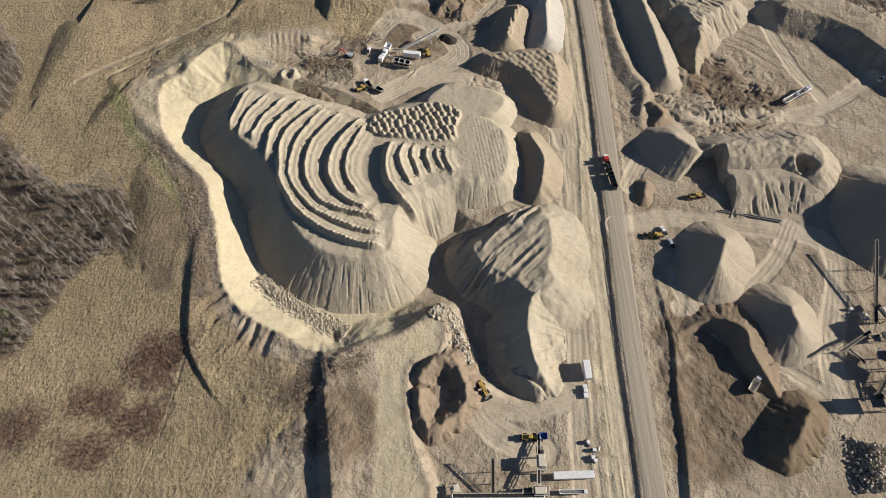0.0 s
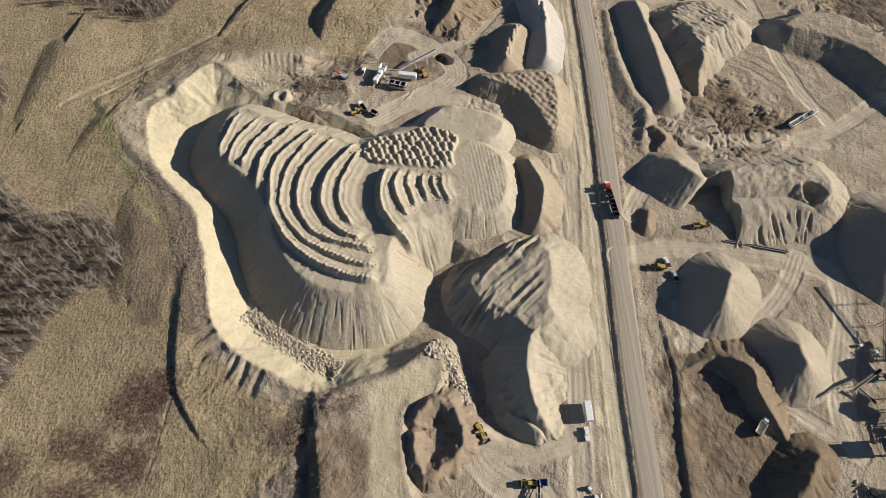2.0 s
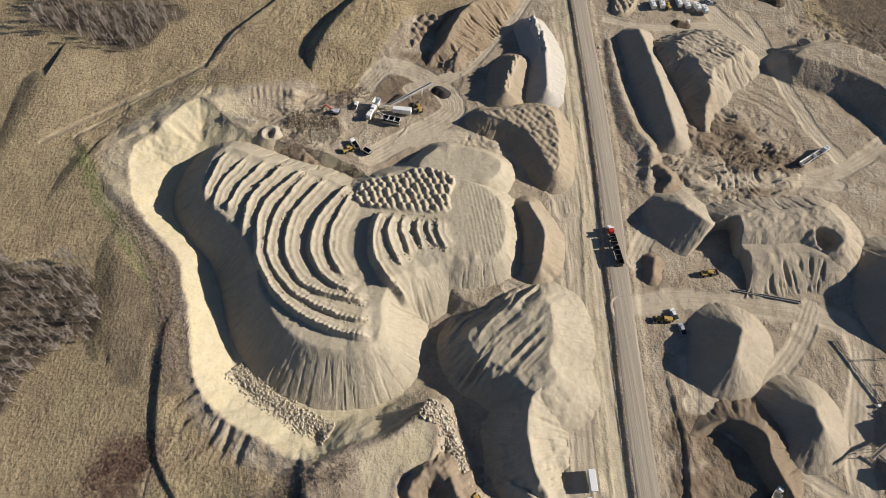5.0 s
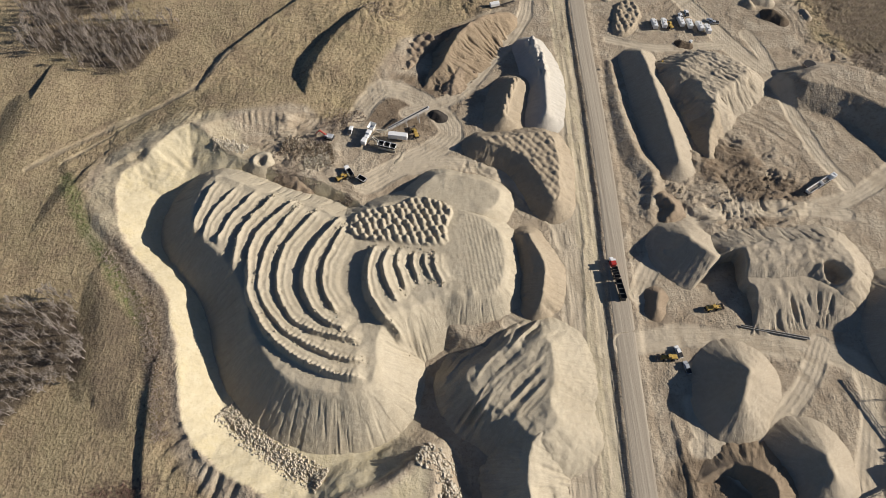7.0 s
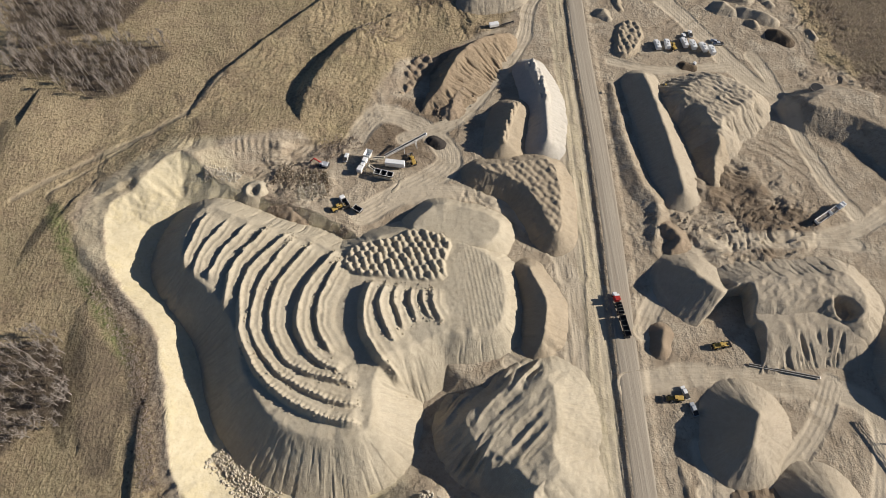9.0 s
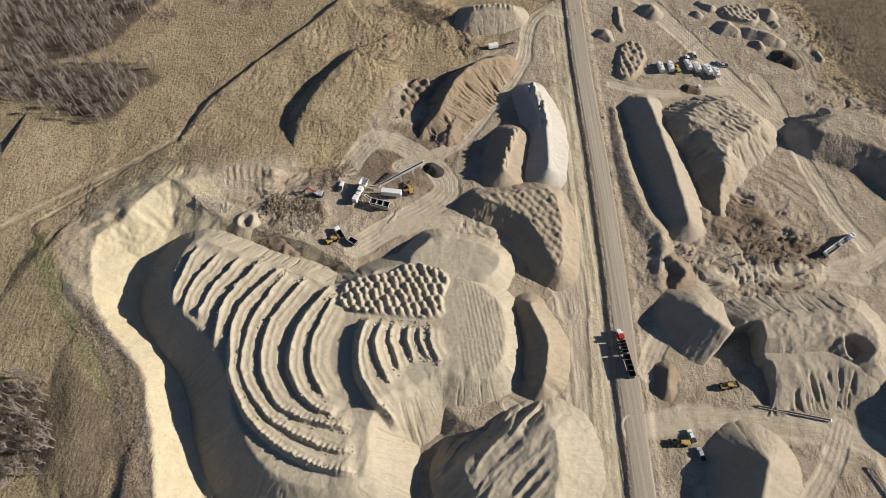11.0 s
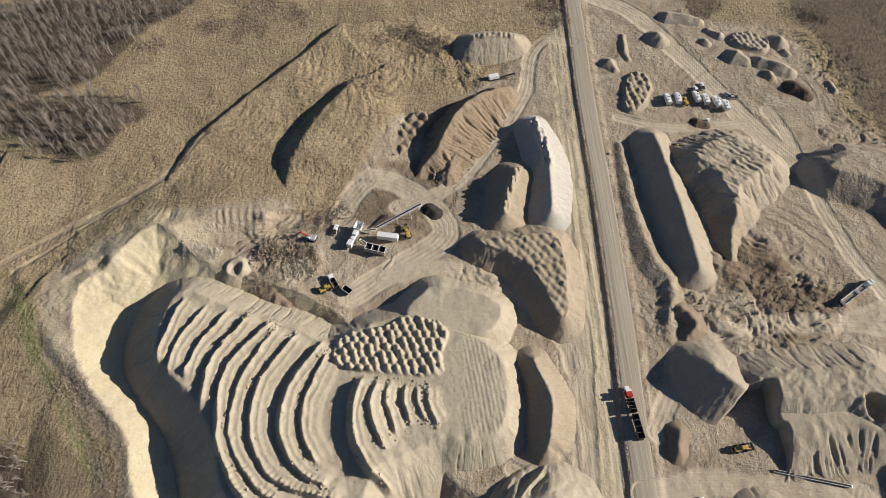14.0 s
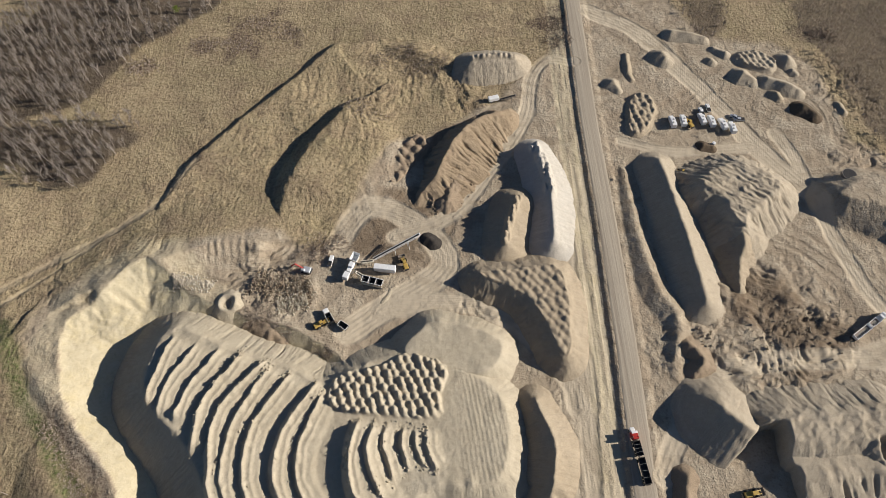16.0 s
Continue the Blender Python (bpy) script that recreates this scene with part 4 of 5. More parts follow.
def tube(*rods, seg=8):
    """Round rods (start, end, radius)."""
    bm = bmesh.new()
    for a, b, r in rods:
        a, b = Vector(a), Vector(b)
        m = Matrix.Translation((a + b) / 2) @ (b - a).to_track_quat("Z", "Y").to_matrix().to_4x4()
        bmesh.ops.create_cone(bm, cap_ends=True, segments=seg, radius1=r, radius2=r, depth=(b - a).length, matrix=m)
    return bm


def bar(a, b, w, h, lift=0.0):
    """A square beam from a to b."""
    bm = bmesh.new()
    a, b = Vector(a), Vector(b)
    m = Matrix.Translation((a + b) / 2 + Vector((0, 0, lift))) @ (b - a).to_track_quat("Y", "Z").to_matrix().to_4x4()
    bmesh.ops.create_cube(bm, size=1, matrix=m @ Matrix.Diagonal((w, (b - a).length, h, 1)))
    return bm


def tub(l, w, z0, z1, flare=0.3, wall=0.12):
    """An open hopper or tipper body, centred, along y."""
    bm = bmesh.new()
    ring = []
    for k, (sx, sy, z) in enumerate(((w / 2 - flare, l / 2 - flare, z0), (w / 2, l / 2, z1), (w / 2 - wall, l / 2 - wall, z1), (w / 2 - flare - wall, l / 2 - flare - wall, z0 + 0.35))):
        ring.append([bm.verts.new(p) for p in ((-sx, -sy, z), (sx, -sy, z), (sx, sy, z), (-sx, sy, z))])
    for a, b in zip(ring, ring[1:]):
        for i in range(4):
            bm.faces.new((a[i], a[(i + 1) % 4], b[(i + 1) % 4], b[i]))
    bm.faces.new(ring[3])
    bm.faces.new(ring[0][::-1])
    bmesh.ops.recalc_face_normals(bm, faces=bm.faces[:])
    return bm


def wheels(parent, places, r=0.52, w=0.35):
    for x, y in places:
        wh = part("wheel", tube(((x - w / 2, y, r), (x + w / 2, y, r), r), seg=14), RUBBER, parent)
        part("rim", tube(((x - w / 2 - 0.02, y, r), (x + w / 2 + 0.02, y, r), r * 0.55), seg=10), STEEL, wh)


WHITE = plain("white paint", (0.78, 0.78, 0.76), 0.4)
SILVER = plain("silver paint", (0.50, 0.52, 0.54), 0.35, 0.3)
RED = plain("red paint", (0.42, 0.035, 0.03), 0.4)
YELLOW = plain("yellow machine paint", (0.46, 0.31, 0.08), 0.5, wear=0.5)
BLUE = plain("blue paint", (0.07, 0.12, 0.30), 0.5)
BLACK = plain("black paint", (0.03, 0.03, 0.032), 0.5)
STEEL = plain("bare steel", (0.36, 0.35, 0.33), 0.45, 0.6, 0.5)
RUST = plain("grey weathered steel", (0.24, 0.21, 0.18), 0.7, 0.2, 0.6)
RUBBER = plain("black rubber", (0.025, 0.025, 0.025), 0.85)
GLASS = plain("dark vehicle glass", (0.02, 0.025, 0.03), 0.08, 0.0, 0.05)
CREAM = plain("cream painted steel", (0.62, 0.57, 0.46), 0.55, wear=0.45)
TIMBER = plain("grey weathered timber", (0.22, 0.18, 0.13), 0.9)


def base(name, label, category, group=""):
    return tagged(new(name), label, category, group)


def set_down(ob, xy, heading, lift=0.0):
    """Stands a thing on the land; heading: degrees from +y, anticlockwise."""
    z = float(ground_z(np.array([[xy[0]]]), np.array([[xy[1]]]))[0, 0])
    ob.matrix_basis = pose(xy[0], xy[1], z + lift, 0, 0, heading)
    return ob


def gravel_truck(label, cab_paint, hood_paint, body_paint):
    t = base("gravel_truck", label, "truck")
    cab = part("cab", box((0, 7.6, 2.1, 2.4, 1.9, 2.4), (0, 6.2, 2.4, 2.3, 1.0, 2.6), bevel=0.15), cab_paint, t)
    part("windscreen", box((0, 8.57, 2.6, 2.1, 0.06, 0.8), bevel=0), GLASS, cab)
    part("hood", box((0, 9.4, 1.45, 1.9, 1.9, 1.2), bevel=0.2), hood_paint, t)
    part("sun_visor", box((0, 8.2, 3.45, 2.3, 0.9, 0.3), bevel=0.1), hood_paint, t)
    for sx in (-1.1, 1.1):
        part("exhaust_stack", tube(((sx, 6.4, 1.2), (sx, 6.4, 4.0), 0.1)), STEEL, t)
    part("chassis", box((0, 5.0, 0.95, 1.0, 10.5, 0.3)), BLACK, t)
    part("trailer_chassis", box((0, -5.7, 0.95, 1.0, 9.6, 0.3)), BLACK, t)
    for y, l in ((2.4, 5.4), (-5.6, 9.4)):
        h = part("hopper", tub(l, 2.6, 1.2, 2.9), body_paint, t)
        h.matrix_basis = pose(0, y, 0)
        for cy in (-l / 4, 0, l / 4):
            part("cross_brace", box((0, cy, 2.85, 2.5, 0.12, 0.12), bevel=0.02), STEEL, h)
    if body_paint is WHITE:
        for y, l in ((2.4, 5.4), (-5.6, 9.4)):
            part("hopper_floor", box((0, y, 1.75, 2.1, l - 0.6, 0.4), bevel=0.1), RUST, t, "dark dusty hopper floor")
    part("drawbar", bar((0, -1.0, 1.0), (0, 0.4, 1.0), 0.25, 0.2), BLACK, t)
    wheels(t, [(sx * 1.05, y) for y in (9.3, 5.2, 3.9, 1.6, 0.4, -1.8, -7.6, -8.8, -10.0) for sx in (-1, 1)])
    return t


def pickup(label, paint, bed_load=None):
    t = base("pickup_truck", label, "pickup")
    part("body", box((0, 0, 0.75, 1.9, 5.4, 0.6), (0, 2.0, 1.0, 1.85, 1.4, 0.35), bevel=0.12), paint, t)
    cab = part("cab", box((0, 0.35, 1.4, 1.75, 2.0, 0.8), bevel=0.2), paint, t)
    part("window", box((0, 1.36, 1.45, 1.5, 0.06, 0.5), (0, -0.66, 1.5, 1.4, 0.06, 0.4), (0.88, 0.35, 1.5, 0.04, 1.5, 0.4), (-0.88, 0.35, 1.5, 0.04, 1.5, 0.4), bevel=0), GLASS, cab)
    part("bed", tub(1.9, 1.8, 1.0, 1.35, 0.02, 0.08), bed_load or BLACK, t).matrix_basis = pose(0, -1.65, 0)
    wheels(t, [(sx * 0.85, y) for y in (1.7, -1.7) for sx in (-1, 1)], 0.38, 0.26)
    return t


def box_truck(label, length=7.5, high=3.3, nose=WHITE):
    t = base("box_truck", label, "truck", "parked trucks on the yard")
    part("body", box((0, -0.9, 0.9 + (high - 0.9) / 2, 2.4, length - 2.2, high - 0.9), bevel=0.12), WHITE, t)
    part("roof_vent", box((0.3, 0.3, high + 0.12, 0.7, 0.7, 0.25), bevel=0.05), STEEL, t)
    part("roof_vent", box((-0.4, -1.8, high + 0.1, 0.6, 0.9, 0.22), bevel=0.05), STEEL, t)
    cab = part("cab", box((0, length / 2 - 1.0, 1.5, 2.2, 1.9, 1.9), (0, length / 2 + 0.2, 1.1, 2.0, 1.0, 1.0), bevel=0.15), nose, t)
    part("windscreen", box((0, length / 2 - 0.03, 1.9, 1.9, 0.08, 0.7), bevel=0), GLASS, cab)
    wheels(t, [(sx * 1.0, y) for y in (length / 2 - 0.6, -length / 2 + 2.0) for sx in (-1, 1)], 0.45, 0.3)
    return t


def wheel_loader(label="yellow wheel loader with a raised bucket"):
    t = base("wheel_loader", label, "loader")
    part("engine_hood", box((0, -1.9, 1.7, 1.9, 2.6, 1.3), bevel=0.2), YELLOW, t)
    cab = part("cab", box((0, 0.0, 2.5, 1.5, 1.5, 1.7), bevel=0.12), YELLOW, t)
    part("window", box((0, 0.77, 2.7, 1.3, 0.05, 1.0), (0.77, 0, 2.7, 0.05, 1.2, 1.0), (-0.77, 0, 2.7, 0.05, 1.2, 1.0), bevel=0), GLASS, cab)
    part("front_frame", box((0, 1.6, 1.3, 1.4, 1.8, 0.8), bevel=0.1), YELLOW, t)
    for sx in (-0.6, 0.6):
        part("lift_arm", bar((sx, 1.3, 1.9), (sx, 3.6, 1.0), 0.22, 0.4), YELLOW, t)
    bucket = part("bucket", tub(1.4, 3.0, 0.25, 1.25, 0.15, 0.08), RUST, t)
    bucket.matrix_basis = pose(0, 4.1, 0)
    part("counterweight", box((0, -3.35, 1.2, 2.0, 0.5, 0.9), bevel=0.1), BLACK, t)
    wheels(t, [(sx * 1.15, y) for y in (1.7, -1.7) for sx in (-1, 1)], 0.85, 0.65)
    return t


def excavator(label, paint, boom_paint, reach=6.0):
    t = base("excavator", label, "excavator")
    for sx in (-1.2, 1.2):
        part("crawler_track", box((sx, 0, 0.5, 0.6, 4.2, 0.95), bevel=0.3), RUBBER, t)
    part("upper_body", box((0, -0.6, 1.7, 2.7, 3.4, 1.3), bevel=0.15), paint, t)
    cab = part("cab", box((-0.85, 0.9, 2.1, 1.0, 1.6, 1.7), bevel=0.12), paint, t)
    part("window", box((-0.85, 1.72, 2.3, 0.8, 0.05, 1.1), (-1.37, 0.9, 2.3, 0.05, 1.2, 0.9), bevel=0), GLASS, cab)
    part("counterweight", box((0, -2.45, 1.6, 2.6, 0.6, 1.1), bevel=0.15), BLACK, t)
    part("boom", bar((0.2, 1.0, 1.8), (0.2, 1.0 + reach * 0.6, 4.4), 0.45, 0.6), boom_paint, t)
    part("stick", bar((0.2, 1.0 + reach * 0.6, 4.4), (0.2, 1.0 + reach, 1.4), 0.35, 0.45), boom_paint, t)
    part("bucket", tub(1.1, 1.2, 0.4, 1.4, 0.15, 0.06), RUST, t).matrix_basis = pose(0.2, 1.0 + reach, 0)
    return t


def articulated_dumper():
    t = base("dump_truck", "pale yellow articulated dump truck on dark soil", "dump truck")
    part("hood", box((0, 4.2, 1.7, 2.0, 1.8, 1.2), bevel=0.2), YELLOW, t)
    cab = part("cab", box((0, 2.7, 2.4, 1.9, 1.5, 1.9), bevel=0.15), WHITE, t)
    part("window", box((0, 3.47, 2.7, 1.6, 0.05, 0.9), bevel=0), GLASS, cab)
    part("dump_body", tub(5.4, 2.9, 1.4, 3.0, 0.35), CREAM, t).matrix_basis = pose(0, -1.3, 0)
    part("chassis", box((0, 0, 1.1, 1.0, 8.6, 0.4), bevel=0.05), BLACK, t)
    wheels(t, [(sx * 1.2, y) for y in (3.7, -0.8, -2.6) for sx in (-1, 1)], 0.85, 0.6)
    return t


def conveyor(label, a, b, wide=1.1, paint=STEEL, legs=True, truss=True):
    """A belt conveyor from a to b (x, y, height over the land): belt, side trusses, rollers and legs."""
    g0 = float(ground_z(np.array([[a[0]]]), np.array([[a[1]]]))[0, 0])
    t = base("conveyor", label, "conveyor")
    t.matrix_basis = pose(a[0], a[1], g0)
    p, q = Vector((0, 0, a[2])), Vector((b[0] - a[0], b[1] - a[1], b[2]))
    u = (q - p).normalized()
    s = Vector((u.y, -u.x, 0)).normalized()
    n = s.cross(u)
    if n.z < 0:
        n = -n
    part("belt", bar(p, q, wide * 0.75, 0.12, 0.15), RUBBER, t)
    for sg in (-1, 1):
        o = s * (sg * wide / 2)
        part("side_rail", bar(p + o, q + o, 0.22, 0.22, 0.2), paint, t)
        if truss:
            part("lower_rail", bar(p + o - n * 0.9, q + o - n * 0.9, 0.14, 0.14), paint, t)
            k = max(2, int((q - p).length / 2.2))
            rods = []
            for i in range(k):
                c0, c1 = p.lerp(q, i / k) + o, p.lerp(q, (i + 1) / k) + o
                rods.append((c0, c1 - n * 0.9, 0.06) if i % 2 else (c0 - n * 0.9, c1, 0.06))
            part("truss_web", tube(*rods, seg=4), paint, t)
    k = max(2, int((q - p).length / 1.5))
    part("rollers", tube(*[(p.lerp(q, i / k) - s * wide / 2 + Vector((0, 0, 0.12)), p.lerp(q, i / k) + s * wide / 2 + Vector((0, 0, 0.12)), 0.08) for i in range(k + 1)], seg=6), STEEL, t)
    part("head_drum", tube((q - s * wide / 2, q + s * wide / 2, 0.35), seg=12), paint, t)
    if legs:
        for f in (0.45, 0.75):
            c = p.lerp(q, f)
            if c.z > 1.2:
                for sg in (-1, 1):
                    part("leg", tube((c + s * (sg * wide / 2), Vector((c.x, c.y, 0)) + s * (sg * wide * 1.1), 0.12), seg=6), paint, t)
    return t


def semi_trailer(label, length=12.0, high=3.6, low=1.1):
    t = base("trailer", label, "trailer")
    part("body", box((0, 0, (high + low) / 2, 2.6, length, high - low), bevel=0.1), WHITE, t)
    part("roof_seam", box(*[(0, -length / 2 + 1.2 * i, high + 0.02, 2.5, 0.05, 0.04) for i in range(1, int(length / 1.2))], bevel=0), WHITE, t)
    part("landing_leg", box((0.8, length / 2 - 2.4, 0.6, 0.15, 0.15, 1.2), (-0.8, length / 2 - 2.4, 0.6, 0.15, 0.15, 1.2), bevel=0), STEEL, t)
    wheels(t, [(sx * 1.05, y) for y in (-length / 2 + 1.4, -length / 2 + 2.7) for sx in (-1, 1)], 0.5, 0.4)
    return t


# ---- vehicles ----
set_down(gravel_truck("black gravel truck with two hoppers and a red-and-white cab", RED, WHITE, BLACK), (80.3, 175.5), 7)
set_down(gravel_truck("white gravel truck with two open hoppers on a dusty way", WHITE, WHITE, WHITE), (186.6, 226.2), -58)
set_down(pickup("silver pickup parked in a pile's shade", SILVER), (102.8, 135.7), 10)
set_down(pickup("white crew pickup beside a loader", WHITE), (100.7, 142.3), 15)
set_down(pickup("white pickup parked behind a box trailer", WHITE, WHITE), (56.1, 68.1), 3)
set_down(pickup("white pickup on open ground", WHITE), (234.3, 236.9), -60)
set_down(pickup("white pickup beside the crushing plant", WHITE), (-41.4, 260.4), -10)
set_down(semi_trailer("white box trailer beside the dirt track", 7.6, 3.9), (57.3, 76.2), 2)
set_down(semi_trailer("long white storage trailer at the washing plant", 14.8, 3.6), (47.7, 36.6), -88)
set_down(semi_trailer("white tank trailer below a gravel ridge", 5.5, 3.0), (36.4, 356.3), -75)
yard = box_truck("white parked box truck with rooftop vents")
set_down(yard, (127.0, 338.9), 3)
for (px, turn) in (((132.7, 339.6), -2), ((142.6, 340.6), 6), ((147.2, 339.0), 2), ((152.6, 337.1), 8), ((156.7, 334.7), 3)):
    t = copy_thing(yard, Matrix())
    set_down(t, px, turn)
for k, (px, turn, mat) in enumerate((((144.0, 346.4), 5, WHITE), ((148.2, 349.1), 0, WHITE), ((160.8, 342.7), 60, SILVER), ((162.4, 341.1), 85, SILVER))):
    set_down(pickup("parked pickup with an open bed on the yard", mat), px, turn)
set_down(wheel_loader("small yellow loader between parked trucks"), (135.7, 338.4), 20)
set_down(wheel_loader("yellow wheel loader working at a gravel face"), (119.3, 161.7), -80)
set_down(wheel_loader("yellow wheel loader at the foot of a shaded mound"), (15.9, 69.0), -150)
set_down(wheel_loader("yellow wheel loader beside the crushing plant"), (-8.7, 258.6), 20)
set_down(wheel_loader("yellow wheel loader tipping into a truck"), (-42.6, 229.7), -60)
set_down(wheel_loader("tan loader with its arm lowered by the haul road"), (96.1, 139.9), 90)
set_down(articulated_dumper(), (123.1, 70.8), -40)
tip = base("tipper_truck", "white tipper truck with a dark open body", "truck")
part("cab", box((0, 2.9, 1.7, 2.3, 1.8, 2.0), bevel=0.15), WHITE, tip)
part("windscreen", box((0, 3.82, 2.1, 2.0, 0.06, 0.8), bevel=0), GLASS, tip)
part("dump_body", tub(4.6, 2.5, 1.0, 2.5, 0.15), BLACK, tip).matrix_basis = pose(0, -0.7, 0)
part("body_rim", box((1.22, -0.7, 2.55, 0.14, 4.6, 0.14), (-1.22, -0.7, 2.55, 0.14, 4.6, 0.14), (0, 1.6, 2.55, 2.5, 0.14, 0.14), bevel=0.02), WHITE, tip)
wheels(tip, [(sx * 1.0, y) for y in (2.8, -1.6, -2.8) for sx in (-1, 1)], 0.5, 0.35)
set_down(tip, (-39.8, 232.8), 30)
pup = base("tipper_trailer", "white open tipper trailer parked by itself", "trailer")
part("dump_body", tub(4.4, 2.5, 1.0, 2.4, 0.15), BLACK, pup)
part("body_rim", box((1.22, 0, 2.45, 0.14, 4.4, 0.14), (-1.22, 0, 2.45, 0.14, 4.4, 0.14), (0, 2.15, 2.45, 2.5, 0.14, 0.14), (0, -2.15, 2.45, 2.5, 0.14, 0.14), bevel=0.02), WHITE, pup)
part("drawbar", bar((0, 2.2, 0.9), (0, 4.0, 0.8), 0.2, 0.2), BLACK, pup)
wheels(pup, [(sx * 1.0, y) for y in (0.6, -0.6) for sx in (-1, 1)], 0.5, 0.35)
set_down(pup, (-33.6, 228.8), 55)
set_down(excavator("excavator with a red boom among broken rock", SILVER, RED), (-51.7, 255.5), 75)

set_down(wheel_loader("dull yellow loader parked behind the long gravel ridge"), (125.3, 306.8), 70)
tank = base("round_tank", "open-topped round steel tank set in the ground", "tank")
part("shell", tube(((0, 0, -0.4), (0, 0, 1.1), 3.4), seg=24), RUST, tank)
part("water", tube(((0, 0, 0.9), (0, 0, 1.13), 3.1), seg=24), BLACK, tank)
set_down(tank, (202.1, 301.1), 0)
dome = base("water_tank", "small white plastic water tank", "tank")
part("shell", tube(((0, 0, 0), (0, 0, 1.4), 0.9), seg=14), WHITE, dome)
part("lid", tube(((0, 0, 1.4), (0, 0, 1.55), 0.35), seg=10), WHITE, dome)
set_down(dome, (145.3, 325.2), 0)
post = base("sign_post", "short dark sign post beside the haul road", "sign post")
part("post", tube(((0, 0, 0), (0, 0, 2.6), 0.12), seg=8), TIMBER, post)
part("board", box((0, 0.08, 2.2, 1.4, 0.08, 0.8), bevel=0.02), TIMBER, post)
set_down(post, (96.3, 303.9), 80)
conveyor("dark portable conveyor behind a white tank trailer", (*(39.7, 355.8), 1.0), (*(47.8, 356.9), 3.0), 1.0, RUST)

# ---- crushing plant ----
conveyor("long white stacking conveyor over a black cone", (*(-22.4, 260.7), 2.0), (*(-2.0, 269.5), 8.0), 1.0, WHITE)
crusher = base("crusher", "white jaw crusher on a tracked frame with hopper", "crusher")
part("frame", box((0, 0, 1.6, 2.4, 12.5, 0.6), bevel=0.08), CREAM, crusher)
part("feed_hopper", tub(4.2, 3.4, 2.4, 4.6, 0.6), WHITE, crusher).matrix_basis = pose(0, 4.6, 0)
part("crusher_box", box((0, 0.8, 3.0, 2.2, 2.6, 2.4), (0, -1.6, 2.7, 1.9, 2.0, 1.6), bevel=0.15), WHITE, crusher)
part("engine_housing", box((0, -4.6, 2.9, 2.5, 3.0, 2.0), bevel=0.12), WHITE, crusher)
part("walkway", box((1.7, -1.5, 2.3, 0.9, 7.0, 0.1), bevel=0), RUST, crusher)
part("hand_rail", tube(((2.1, -5, 2.3), (2.1, -5, 3.4), 0.05), ((2.1, 2, 2.3), (2.1, 2, 3.4), 0.05), ((2.1, -5, 3.4), (2.1, 2, 3.4), 0.05), seg=5), YELLOW, crusher)
for sx in (-1.3, 1.3):
    part("crawler_track", box((sx, -0.5, 0.6, 0.6, 8.0, 1.1), bevel=0.3), RUBBER, crusher)
set_down(crusher, (-32.1, 256.3), -22)
set_down(semi_trailer("white control van of the crushing plant", 9.5, 4.0), (-17.2, 255.6), -98)
bins = base("bin_feeder", "white three-bin feeder with dark open hoppers", "feeder")
for k in range(3):
    b = part("bin", tub(2.9, 3.0, 1.6, 3.4, 0.5), BLACK, bins)
    b.matrix_basis = pose(0, 3.1 * (k - 1), 0)
    part("bin_rim", box((1.5, 0, 3.45, 0.2, 3.0, 0.2), (-1.5, 0, 3.45, 0.2, 3.0, 0.2), (0, 1.5, 3.45, 3.1, 0.2, 0.2), (0, -1.5, 3.45, 3.1, 0.2, 0.2), bevel=0.03), WHITE, b)
part("frame", box((1.2, 0, 0.8, 0.2, 9.2, 1.4), (-1.2, 0, 0.8, 0.2, 9.2, 1.4), bevel=0.03), CREAM, bins)
set_down(bins, (-22.4, 249.2), -106)
conveyor("short white feed conveyor of the crushing plant", (*(-24.9, 250.9), 1.5), (*(-29.5, 253.1), 4.0), 1.0, CREAM)
conveyor("short discharge conveyor with legs", (*(-27.8, 258.5), 3.0), (*(-22.6, 259.7), 2.0), 1.0, CREAM)

# ---- washing plant by the track ----
conveyor("grey stacking conveyor raised over the yard", (*(18.0, 27.6), 1.0), (*(18.0, 41.5), 7.5), 1.1, RUST)
conveyor("long cream conveyor of the washing plant", (*(36.1, 29.5), 4.0), (*(3.2, 29.5), 3.0), 1.6, CREAM)
conveyor("inclined feed conveyor of the washing plant", (*(36.4, 51.5), 1.5), (*(34.4, 33.0), 5.0), 1.2, CREAM)
hop = base("feed_hopper", "blue steel feed hopper at a conveyor's foot", "hopper")
part("hopper_body", tub(2.6, 3.0, 1.2, 3.0, 0.5), BLUE, hop)
part("leg", box(*[(sx, sy, 0.7, 0.2, 0.2, 1.4) for sx in (-0.9, 0.9) for sy in (-0.8, 0.8)], bevel=0), BLUE, hop)
set_down(hop, (37.8, 50.5), 0)
set_down(wheel_loader("yellow loader at the washing plant's feed hopper"), (32.9, 50.3), -90)
wash = base("wash_plant", "cream washing tower with decks, screens and ladders", "wash plant")
part("deck", box((0, 0, 4.2, 3.2, 5.5, 0.2), (0, 4.5, 2.6, 2.6, 3.0, 0.2), bevel=0.02), RUST, wash)
part("screen_box", box((0, 0.4, 5.2, 2.4, 4.2, 1.5), bevel=0.15), CREAM, wash)
part("motor", box((0.8, 3.9, 3.2, 1.0, 1.2, 0.9), bevel=0.1), BLACK, wash)
part("post", tube(*[((sx, sy, 0), (sx, sy, 4.2), 0.12) for sx in (-1.4, 1.4) for sy in (-2.5, 2.5)], seg=6), CREAM, wash)
part("hand_rail", tube(((-1.6, -2.7, 5.2), (-1.6, 2.7, 5.2), 0.05), ((1.6, -2.7, 5.2), (1.6, 2.7, 5.2), 0.05), ((-1.6, -2.7, 5.2), (1.6, -2.7, 5.2), 0.05), seg=5), WHITE, wash)
